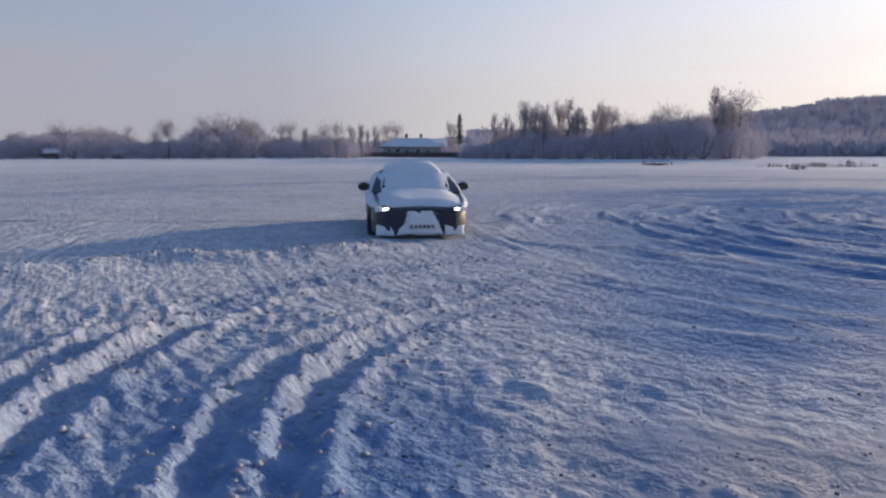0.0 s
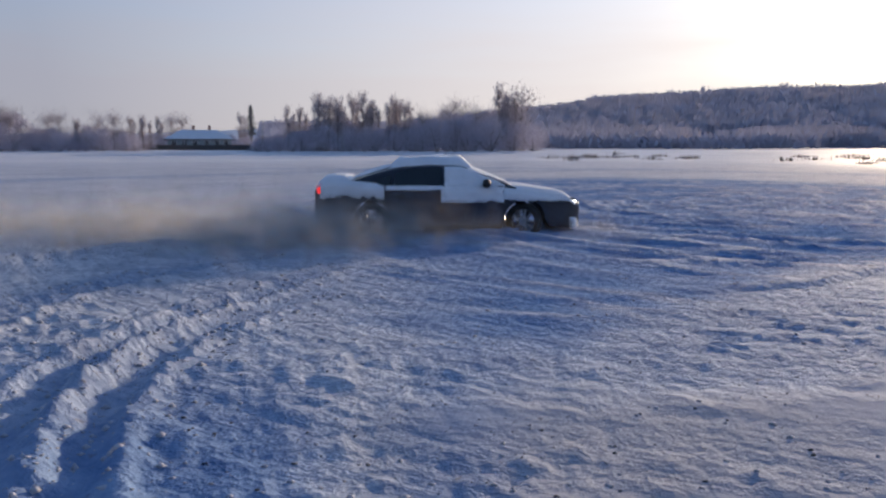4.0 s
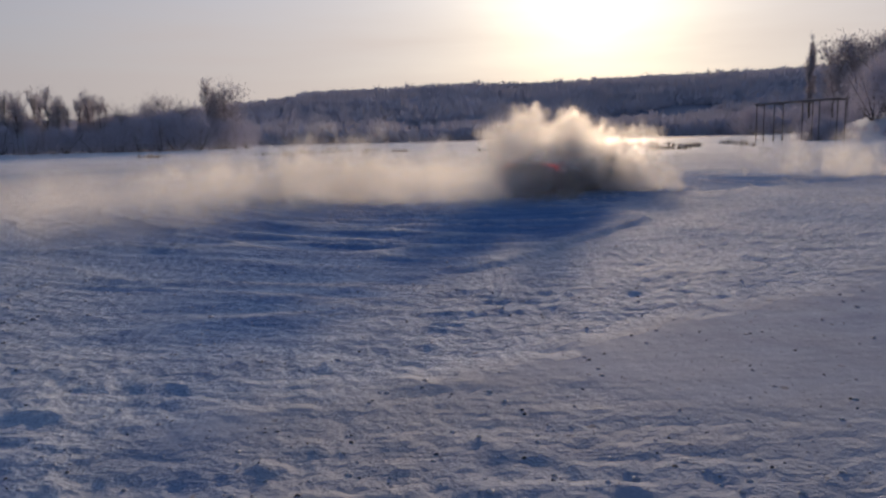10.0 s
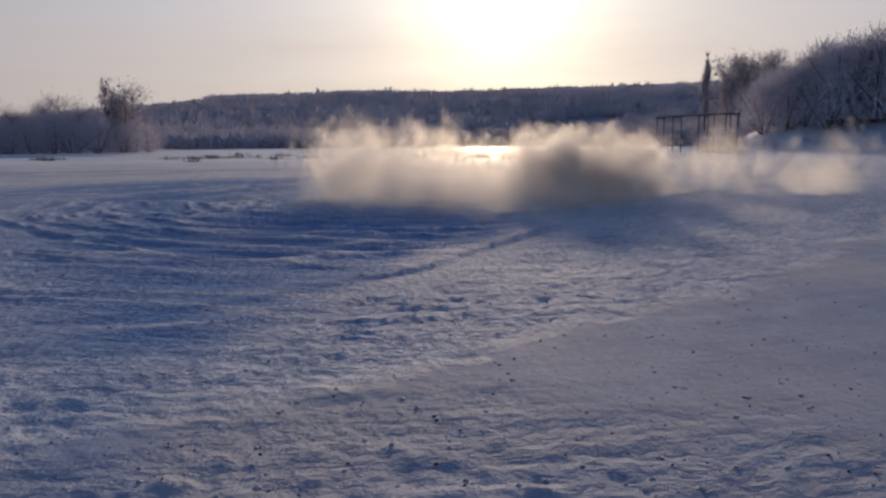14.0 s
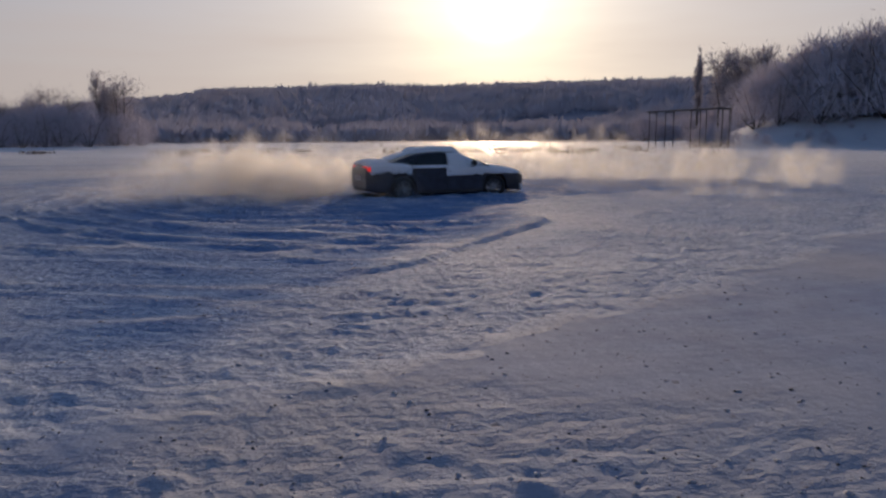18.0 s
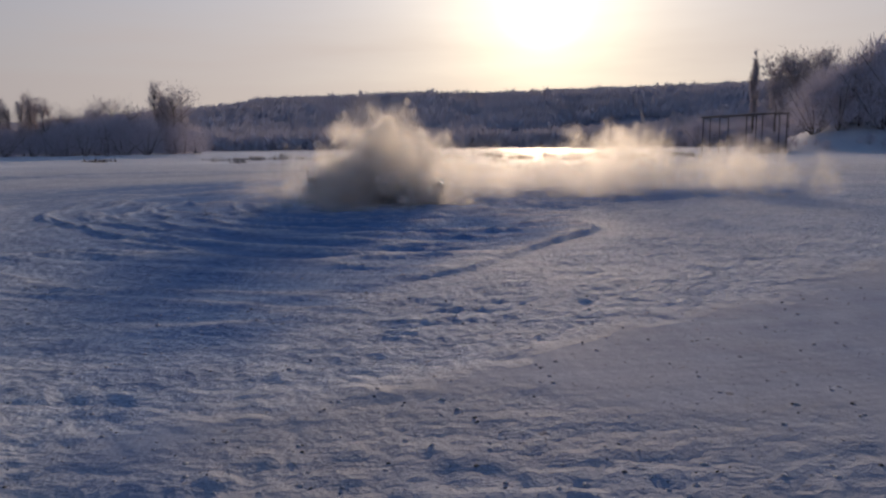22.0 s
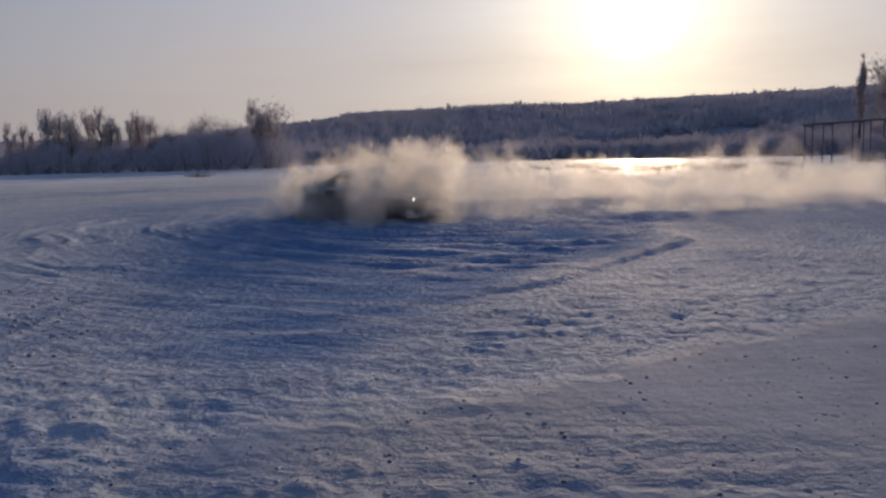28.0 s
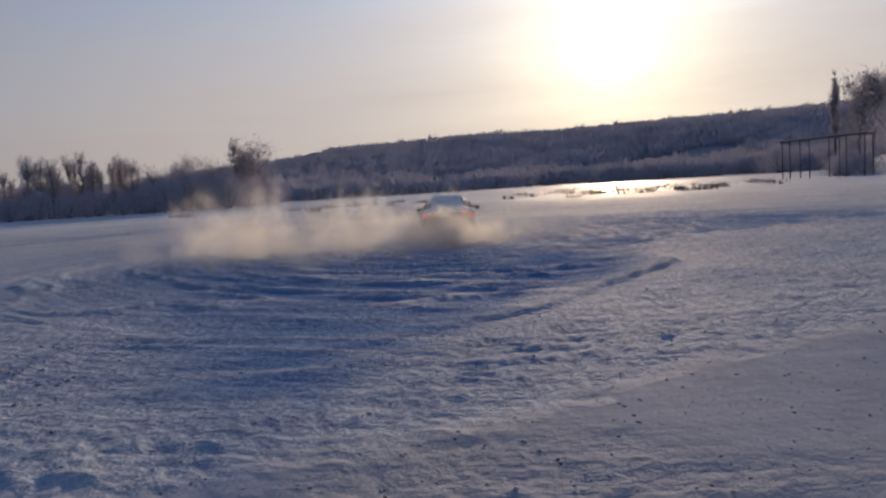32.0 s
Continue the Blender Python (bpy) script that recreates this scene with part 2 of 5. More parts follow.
def dust_material(name, cover, through_share, forward):
    """Airborne ice grains; cover: how much of a puff's core is grain; it thins to nothing at the rim. Grains are round: sunlight goes on through
    them, sky light falls on the outside of each lump. through_share: what a grain passes on; forward: how much of that keeps its direction."""
    m = bpy.data.materials.new(name)
    m.use_nodes = True
    nt = m.node_tree
    nt.nodes.clear()
    N, L = nt.nodes.new, nt.links.new
    out, df, tr, tp, rf = N("ShaderNodeOutputMaterial"), N("ShaderNodeBsdfDiffuse"), N("ShaderNodeBsdfTranslucent"), N("ShaderNodeBsdfTransparent"), N("ShaderNodeBsdfRefraction")
    rf.inputs["Roughness"].default_value, rf.inputs["IOR"].default_value = 0.75, 1.25
    # neutral ice tinted faintly warm: the low sun's gold painted into the grains
    for n in (df, tr, rf):
        n.inputs["Color"].default_value = (0.985, 0.968, 0.955, 1)
    for n in (tr, rf):
        v = N("ShaderNodeCombineXYZ")
        for k in range(3):
            v.inputs[k].default_value = -SUN_DIR[k]
        L(v.outputs[0], n.inputs["Normal"])
    # the outside of the lump that a grain belongs to, turned a little upwards
    lump, world, up, unit = N("ShaderNodeAttribute"), N("ShaderNodeVectorTransform"), N("ShaderNodeVectorMath"), N("ShaderNodeVectorMath")
    lump.attribute_name = "lump"
    world.vector_type, world.convert_from, world.convert_to = "VECTOR", "OBJECT", "WORLD"
    up.operation, up.inputs[1].default_value, unit.operation = "ADD", (0.0, 0.0, 0.45), "NORMALIZE"
    L(lump.outputs["Vector"], world.inputs[0]), L(world.outputs[0], up.inputs[0]), L(up.outputs[0], unit.inputs[0]), L(unit.outputs[0], df.inputs["Normal"])
    a, d, c = N("ShaderNodeMixShader"), N("ShaderNodeMixShader"), N("ShaderNodeMixShader")
    a.inputs[0].default_value, d.inputs[0].default_value = through_share, forward
    core, tc, nz, clot, thin = N("ShaderNodeAttribute"), N("ShaderNodeTexCoord"), N("ShaderNodeTexNoise"), N("ShaderNodeMapRange"), N("ShaderNodeMapRange")
    core.attribute_name = "core"
    nz.inputs["Scale"].default_value, nz.inputs["Detail"].default_value = 3.0, 5.0
    L(tc.outputs["Object"], nz.inputs["Vector"]), L(nz.outputs["Fac"], clot.inputs["Value"])
    clot.inputs["From Min"].default_value, clot.inputs["From Max"].default_value = 0.3, 0.68
    clot.inputs["To Min"].default_value, clot.inputs["To Max"].default_value = 0.35, 1.0
    thin.interpolation_type = "SMOOTHSTEP"
    thin.inputs["To Max"].default_value = cover
    L(core.outputs["Fac"], thin.inputs["Value"])
    both = N("ShaderNodeMath")
    both.operation = "MULTIPLY"
    L(clot.outputs["Result"], both.inputs[0]), L(thin.outputs["Result"], both.inputs[1]), L(both.outputs[0], c.inputs[0])
    L(df.outputs[0], a.inputs[1]), L(tr.outputs[0], a.inputs[2])
    L(a.outputs[0], d.inputs[1]), L(rf.outputs[0], d.inputs[2])
    L(tp.outputs[0], c.inputs[1]), L(d.outputs[0], c.inputs[2]), L(c.outputs[0], out.inputs["Surface"])
    return m


M_DUST = dust_material("airborne_snow", 0.165, 0.68, 0.10)
M_VEIL = dust_material("thinning_snow_cloud", 0.085, 0.72, 0.10)
M_MIST = dust_material("drifting_snow_haze", 0.034, 0.62, 0.08)
M_SPRAY = dust_material("dense_snow_spray", 0.085, 0.16, 0.0)
M_PAINT = material("black_car_paint", (0.032, 0.038, 0.054), 0.35, 0.0, scale=8, vary=0.3, bump=0.05, coat=0.15, fine=60, spec=0.3)
M_FROSTED = material("frosted_black_paint", (0.05, 0.056, 0.08), 0.5, scale=5, vary=0.5, bump=0.15, fine=35, spec=0.2)
M_GLASS = material("dark_car_glass", (0.012, 0.014, 0.016), 0.08, scale=4, vary=0.2, bump=0.0, coat=0.5)
M_TRIM = material("black_plastic", (0.02, 0.02, 0.022), 0.5, scale=15, vary=0.3, bump=0.15)
M_RUBBER = material("tyre_rubber", (0.022, 0.022, 0.024), 0.8, scale=20, vary=0.3, bump=0.3)
M_RIM = material("snow_caked_alloy", (0.30, 0.31, 0.34), 0.45, 0.3, scale=10, vary=0.3, bump=0.3)
M_CHROME = material("chrome", (0.7, 0.7, 0.72), 0.15, 1.0, scale=10, vary=0.1, bump=0.05)
M_LAMP = material("lit_headlamp", (0.9, 0.9, 0.85), 0.2, emit=(1.0, 0.97, 0.88), strength=7.0, bump=0.0)
M_AMBER = material("lit_side_lamp", (0.9, 0.6, 0.3), 0.2, emit=(1.0, 0.75, 0.4), strength=1.5, bump=0.0)
M_TAIL = material("lit_tail_lamp", (0.5, 0.02, 0.02), 0.25, emit=(1.0, 0.03, 0.02), strength=0.5, bump=0.0)
M_PLATE = material("white_plate", (0.75, 0.75, 0.75), 0.5, scale=30, vary=0.15, bump=0.0)
M_BARK = material("winter_bark", (0.085, 0.07, 0.06), 0.9, scale=3, vary=0.4, bump=0.5, fine=25)
# twigs, thicket and woods are paled to paint distance haze over their frost
M_TWIG = material("frosted_twigs", (0.46, 0.43, 0.47), 0.9, scale=0.6, vary=0.3, bump=0.0, translucent=0.3)
M_THICKET = material("hazed_thicket", (0.56, 0.53, 0.60), 0.9, scale=0.4, vary=0.3, bump=0.0, translucent=0.14)
M_PINE = material("dark_conifer", (0.16, 0.16, 0.17), 0.9, scale=2, vary=0.4, bump=0.0)
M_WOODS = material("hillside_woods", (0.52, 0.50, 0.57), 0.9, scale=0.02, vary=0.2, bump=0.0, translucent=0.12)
M_REED = material("dry_reeds", (0.16, 0.125, 0.09), 0.9, scale=2, vary=0.35, bump=0.0)
M_TIMBER = material("weathered_boards", (0.09, 0.08, 0.075), 0.85, scale=2, vary=0.3, bump=0.3)
M_WALLPAINT = material("pale_green_house_wall", (0.30, 0.36, 0.38), 0.8, scale=1.5, vary=0.2, bump=0.1)
M_PANE = material("window_glass", (0.03, 0.035, 0.04), 0.1, scale=3, vary=0.2, bump=0.0)
# grey lifted: haze over the distant rack is put into the steel's colour
M_STEEL = material("rusty_steel", (0.16, 0.14, 0.14), 0.75, 0.4, scale=3, vary=0.4, bump=0.2)
M_CONCRETE = material("concrete_pole", (0.4, 0.39, 0.38), 0.85, scale=4, vary=0.2, bump=0.2)
M_BRICK = material("chimney_brick", (0.25, 0.13, 0.1), 0.85, scale=6, vary=0.3, bump=0.2)


# ---- mesh helpers ----
def link_mesh(name, bm, mat, parent=None, label="", sharp=40):
    bmesh.ops.recalc_face_normals(bm, faces=bm.faces)
    for f in bm.faces:
        f.smooth = True
    for e in bm.edges:
        e.smooth = len(e.link_faces) == 2 and e.calc_face_angle(0) < radians(sharp)
    me = bpy.data.meshes.new(name)
    bm.to_mesh(me)
    bm.free()
    me.materials.append(mat)
    ob = new(name, me)
    if parent:
        ob.parent = parent
    if label:
        ob["label"] = label
    return ob


part = link_mesh


def raw_mesh(name, co, faces_n, idx, mat):
    """A mesh from coordinate and index arrays; faces_n: corners a face."""
    me = bpy.data.meshes.new(name)
    nf = len(idx) // faces_n
    me.vertices.add(len(co))
    me.vertices.foreach_set("co", np.asarray(co, dtype=np.float32).ravel())
    me.loops.add(len(idx))
    me.loops.foreach_set("vertex_index", np.asarray(idx, dtype=np.int32).ravel())
    me.polygons.add(nf)
    me.polygons.foreach_set("loop_start", np.arange(nf, dtype=np.int32) * faces_n)
    me.update(calc_edges=True)
    me.materials.append(mat)
    return me


def box(bm, size, at=(0, 0, 0), bevel=0.0, turn=None):
    m = Matrix.Translation(at) @ (turn.to_4x4() if turn else Matrix()) @ Matrix.Diagonal((*size, 1))
    r = bmesh.ops.create_cube(bm, size=1, matrix=m)
    if bevel:
        es = list({e for v in r["verts"] for e in v.link_edges})
        bmesh.ops.bevel(bm, geom=es, offset=bevel, segments=2, affect="EDGES", profile=0.5)


def rod(bm, a, b, r0, r1, sides=6):
    a, b = Vector(a), Vector(b)
    d = b - a
    m = Matrix.Translation((a + b) / 2) @ d.to_track_quat("Z", "Y").to_matrix().to_4x4()
    bmesh.ops.create_cone(bm, cap_ends=True, segments=sides, radius1=r0, radius2=max(r1, 0.001), depth=d.length, matrix=m)


def loft(bm, rings, close=True):
    """Joins rings of points, all of one length, into a skin with end caps."""
    vs = [[bm.verts.new(p) for p in ring] for ring in rings]
    n = len(vs[0])
    for a, b in zip(vs, vs[1:]):
        for i in range(n if close else n - 1):
            j = (i + 1) % n
            bm.faces.new((a[i], a[j], b[j], b[i]))
    if close:
        bm.faces.new(vs[0])
        bm.faces.new(vs[-1][::-1])


def fbm(x, y, scale, octaves=4, seed=0):
    """Smooth lattice noise, -1 to 1, on arrays."""
    total, amp, norm = np.zeros_like(x), 1.0, 0.0
    for o in range(octaves):
        u, v = x * scale + 17.3 * o + seed * 7.7, y * scale - 9.1 * o + seed * 3.3
        iu, iv = np.floor(u).astype(np.int64), np.floor(v).astype(np.int64)
        fu, fv = u - iu, v - iv
        fu, fv = fu * fu * (3 - 2 * fu), fv * fv * (3 - 2 * fv)

        def lat(a, b):
            h = (a * 374761393 + b * 668265263 + (seed + o) * 1442695041) & 0xFFFFFFFF
            h = ((h ^ (h >> 13)) * 1274126177) & 0xFFFFFFFF
            return ((h ^ (h >> 16)) & 0xFFFF) / 32767.5 - 1.0

        total += amp * ((lat(iu, iv) * (1 - fu) + lat(iu + 1, iv) * fu) * (1 - fv) + (lat(iu, iv + 1) * (1 - fu) + lat(iu + 1, iv + 1) * fu) * fv)
        norm += amp
        amp, scale = amp * 0.5, scale * 2.0
    return total / norm


def step(a, b, x):
    t = np.clip((x - a) / (b - a), 0, 1)
    return t * t * (3 - 2 * t)


def line_distance(x, y, pts):
    """Distance of points from a broken line, the side of it (+ to its left) and how far along it they are."""
    best, side, along = np.full(x.shape, 1e9), np.zeros_like(x), np.zeros_like(x)
    run = 0.0
    for (ax, ay), (bx, by) in zip(pts, pts[1:]):
        dx, dy = bx - ax, by - ay
        ln = math.hypot(dx, dy)
        t = np.clip(((x - ax) * dx + (y - ay) * dy) / ln ** 2, 0, 1)
        d = np.hypot(x - ax - t * dx, y - ay - t * dy)
        s = np.sign(dx * (y - ay) - dy * (x - ax))
        near = d < best
        best, side, along = np.where(near, d, best), np.where(near, s, side), np.where(near, run + t * ln, along)
        run += ln
    return best, side, along


def smooth_line(pts, n=4):
    """A rounder line through the points (Catmull-Rom)."""
    p = [pts[0], *pts, pts[-1]]
    out = []
    for i in range(1, len(p) - 2):
        a, b, c, d = (Vector((*q, 0)) for q in p[i - 1:i + 3])
        for k in range(n):
            t = k / n
            v = 0.5 * (2 * b + (c - a) * t + (2 * a - 5 * b + 4 * c - d) * t * t + (3 * b - a - 3 * c + d) * t ** 3)
            out.append((v.x, v.y))
    return out + [tuple(pts[-1])]


# ---- ground: one sheet of lake ice, snow, shore, bank and hills ----
RUTS = [smooth_line(p) for p in (
    [(-2.5, 3.0), (-2.54, 4.26), (-2.64, 5.07), (-2.57, 5.95), (-2.44, 7.08), (-2.18, 8.19), (-1.60, 9.28), (-0.67, 10.33), (0.6, 11.6)],
    [(-3.0, 4.0), (-3.10, 5.06), (-3.13, 5.78), (-3.05, 6.73), (-2.67, 7.59), (-2.2, 8.9), (-1.2, 10.4)],
    [(-1.0, 2.4), (-1.20, 3.45), (-1.30, 4.22), (-1.36, 5.20), (-1.24, 6.05), (-0.96, 6.74), (-0.49, 7.61), (0.10, 8.37), (0.60, 9.10), (1.4, 10.2)],
    [(-0.62, 2.4), (-0.84, 3.45), (-0.89, 3.97), (-0.92, 4.77), (-0.81, 5.63), (-0.53, 6.53), (0.09, 7.47), (1.0, 8.5)],
)]
RIDGE = smooth_line([(12.6, 10.1), (11.8, 9.2), (10.27, 8.65), (8.28, 7.95), (6.6, 7.36), (5.45, 7.35), (4.36, 7.2), (3.25, 7.3), (2.2, 7.6)])
RIDGE_2 = smooth_line([(0.1, 6.75), (0.82, 6.98), (1.38, 7.02), (2.07, 6.8), (3.2, 6.5), (4.6, 6.5)])
BERM = smooth_line([(-9.0, 8.8), (-5.59, 9.90), (-4.65, 10.93), (-3.02, 11.42), (-2.04, 11.88), (-1.2, 12.7)])
PATCH = smooth_line([(0.2, 4.4), (1.32, 4.75), (2.03, 4.7), (3.02, 4.41), (4.41, 4.06), (5.81, 4.23), (7.63, 4.15), (9.43, 4.17), (12.37, 4.13), (24, 4.5), (60, 3)])
FAR_TRACKS = [smooth_line(p) for p in (
    [(-40, 24), (-16.68, 29.9), (-8.99, 41.0), (3.04, 46.7), (14.3, 55.0), (24, 50), (32, 42), (38, 30)],
    [(-30, 60), (-10, 78), (4.67, 81), (23.4, 74.5), (39, 66), (55, 50)],
    [(2, 57), (10, 52), (18.8, 47.1), (23.5, 48.2), (34, 50)],
)]
CREST = ((-180, 0.5), (-40, 0.6), (-6, 0.9), (3, 1.4), (12, 1.4), (20, 2.1), (22.6, 2.5), (26, 2.95), (31, 3.15), (38, 3.45), (44, 3.35), (50, 3.5), (56, 3.55), (63, 3.7), (70, 4.2), (90, 4.2), (120, 2.2), (180, 0.5))


def ground_height(x, y):
    r, az = np.hypot(x, y), np.degrees(np.arctan2(x, y))
    crest = np.interp(az, [c[0] for c in CREST], [c[1] for c in CREST])
    # lake level, broken snow on it
    calm = ice_mask(x, y) * away(x, y)
    near = 1 - step(70, 140, r)
    # scraped lumps, drawn out along the way the car slides
    ring, turn = np.hypot(x - 16.0, y - 17.5), 18.0 * np.arctan2(y - 17.5, x - 16.0)
    rough = (0.03 * fbm(x, y, 0.9, 4, 1) + 0.042 * np.abs(fbm(ring, turn * 0.4, 5.0, 3, 2)) + 0.018 * fbm(x, y, 9.0, 2, 3)) * (1 - 0.93 * calm) * (1 - 0.55 * swept_area(x, y))
    z = rough * near + 0.05 * fbm(x, y, 0.12, 3, 5) * near
    # drag marks: long low waves left by the turning car
    turned = 1 - step(13, 19, np.hypot(x - 16.0, y - 17.5))
    z += turned * swept_area(x, y) * (0.08 * drag_crest(x, y) ** 6 - 0.02)
    # ruts with thrown-up rims
    for i, rut in enumerate(RUTS):
        d, side, along = line_distance(x, y, rut)
        fade = np.clip((along.max() - along) / 3.0, 0, 1)
        rim = np.exp(-((d - 0.25) / 0.10) ** 2) * (0.05 + 0.05 * fbm(x, y, 5.0, 3, 11 + i))
        z += (-0.05 * np.exp(-(d / 0.17) ** 2) + rim) * fade
    # the bank of snow pushed up along the near side of the track
    d, side, along = line_distance(x, y, RIDGE)
    lift = 0.09 * np.exp(-(d / np.where(side < 0, 0.8, 0.11)) ** 2) * np.clip(1.15 - along / 12.0, 0.15, 1)
    z *= 1 - 0.9 * np.exp(-(d / 0.9) ** 2)
    z += lift * (1 + 0.25 * fbm(x, y, 0.9, 3, 21)) * (1 + 0.2 * fbm(x, y, 4.0, 2, 22))
    d, side, along = line_distance(x, y, RIDGE_2)
    z += 0.025 * np.exp(-(d / 0.2) ** 2)
    d, side, along = line_distance(x, y, BERM)
    z += (0.13 + 0.10 * fbm(x, y, 1.5, 3, 31)) * np.exp(-(d / 0.55) ** 2)
    # loose heap by the track
    z += 0.15 * np.exp(-(((x - 5.4) / 0.8) ** 2 + ((y - 13.9) / 0.45) ** 2)) * (1 + 0.5 * fbm(x, y, 2.5, 3, 41))
    for k, line in enumerate(FAR_TRACKS):
        d, side, along = line_distance(x, y, line)
        z += 0.07 * np.exp(-((d - 1.1) / 0.55) ** 2) * (0.6 + 0.8 * fbm(x, y, 0.2, 2, 43 + k)) - 0.04 * np.exp(-(d / 0.7) ** 2)
    # shore, rising field, hills
    z += step(150, 172, r) * 0.5 + np.clip(r - 165, 0, 400) * 0.006 + 0.35 * fbm(x, y, 0.03, 3, 51) * step(120, 200, r)
    far = step(280, 640, r)
    z = z * (1 - far) + far * (1.65 + 640 * np.tan(np.radians(crest)) + (r - 640).clip(0) * 0.01 + 2.0 * fbm(x, y, 0.006, 3, 52))
    # steep bank on one shore
    bank = step(62.5, 69.5, az) * (1 - step(100, 130, az))
    z += bank * step(140, 168, r) * (6.0 + 0.8 * fbm(x, y, 0.05, 3, 53)) * (1 - far)
    return z


def away(x, y):
    """0 on the lumpy trodden ice round the spot on which one stands, 1 beyond."""
    return 0.25 + 0.75 * step(3.5, 5.2, np.hypot(x, y) + 0.9 * fbm(x, y, 0.9, 3, 63))


def ice_mask(x, y):
    d, side, along = line_distance(x, y, PATCH)
    inside = np.where(side < 0, 1.0, -1.0) * d
    m = step(-0.9, 0.9, inside + 0.7 * fbm(x, y, 0.7, 4, 61)) * step(0.6, 3.2, x + 0.3 * y)
    return m * (1 - step(24, 40, np.hypot(x, y)))


SWEPT = smooth_line([(-9, 9.4), (-2, 8.2), (0.1, 6.5), (1.6, 5.4), (3.3, 5.6), (5.0, 6.5), (6.5, 7.2), (8.3, 7.9), (10.3, 8.6), (12.1, 9.5), (14.5, 11.6), (18, 12.6), (24, 11.3), (40, 8)])


def drag_crest(x, y):
    """0 to 1: thin crests of loose snow dragged round the drift circle."""
    cx, cy = 16.0, 17.5
    ring, ang = np.hypot(x - cx, y - cy), np.arctan2(y - cy, x - cx)
    warp = 0.5 * fbm(x, y, 0.25, 2, 9)
    return 1 - np.abs(fbm(ring + warp, ang * 2.2, 1.1, 3, 8))


def swept_area(x, y):
    d, side, along = line_distance(x, y, SWEPT)
    return step(-0.3, 0.7, np.where(side > 0, 1.0, -1.0) * d) * (1 - step(17, 25, np.hypot(x - 13, y - 17)))


def swept_shade_mask(x, y):
    """Where the sliding car has scraped the snow down to ice, and where the blue of sky-lit shade is painted."""
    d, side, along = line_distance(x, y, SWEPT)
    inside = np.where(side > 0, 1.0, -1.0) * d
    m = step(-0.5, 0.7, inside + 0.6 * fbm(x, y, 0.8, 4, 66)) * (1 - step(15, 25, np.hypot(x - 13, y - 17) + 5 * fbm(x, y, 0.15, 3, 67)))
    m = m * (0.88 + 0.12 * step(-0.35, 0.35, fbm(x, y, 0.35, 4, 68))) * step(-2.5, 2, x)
    # the painted shade deepens from low bearings towards the sun's bearing
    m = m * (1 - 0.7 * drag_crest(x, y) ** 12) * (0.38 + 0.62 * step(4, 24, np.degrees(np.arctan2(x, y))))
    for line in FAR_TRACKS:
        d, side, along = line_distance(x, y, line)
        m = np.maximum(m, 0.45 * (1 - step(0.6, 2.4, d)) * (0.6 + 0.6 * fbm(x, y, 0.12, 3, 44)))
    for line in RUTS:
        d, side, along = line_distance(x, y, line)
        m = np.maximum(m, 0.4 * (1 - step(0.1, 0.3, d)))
    # the same painted blue round the spot on which one stands, by bearing and distance
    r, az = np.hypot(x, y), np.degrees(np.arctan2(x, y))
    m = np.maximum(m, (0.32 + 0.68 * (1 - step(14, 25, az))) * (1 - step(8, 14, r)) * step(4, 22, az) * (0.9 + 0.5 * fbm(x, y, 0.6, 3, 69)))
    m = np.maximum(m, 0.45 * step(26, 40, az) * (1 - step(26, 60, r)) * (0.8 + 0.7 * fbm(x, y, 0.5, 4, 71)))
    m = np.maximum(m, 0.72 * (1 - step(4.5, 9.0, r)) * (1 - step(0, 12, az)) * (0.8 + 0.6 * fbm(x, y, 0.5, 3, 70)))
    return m


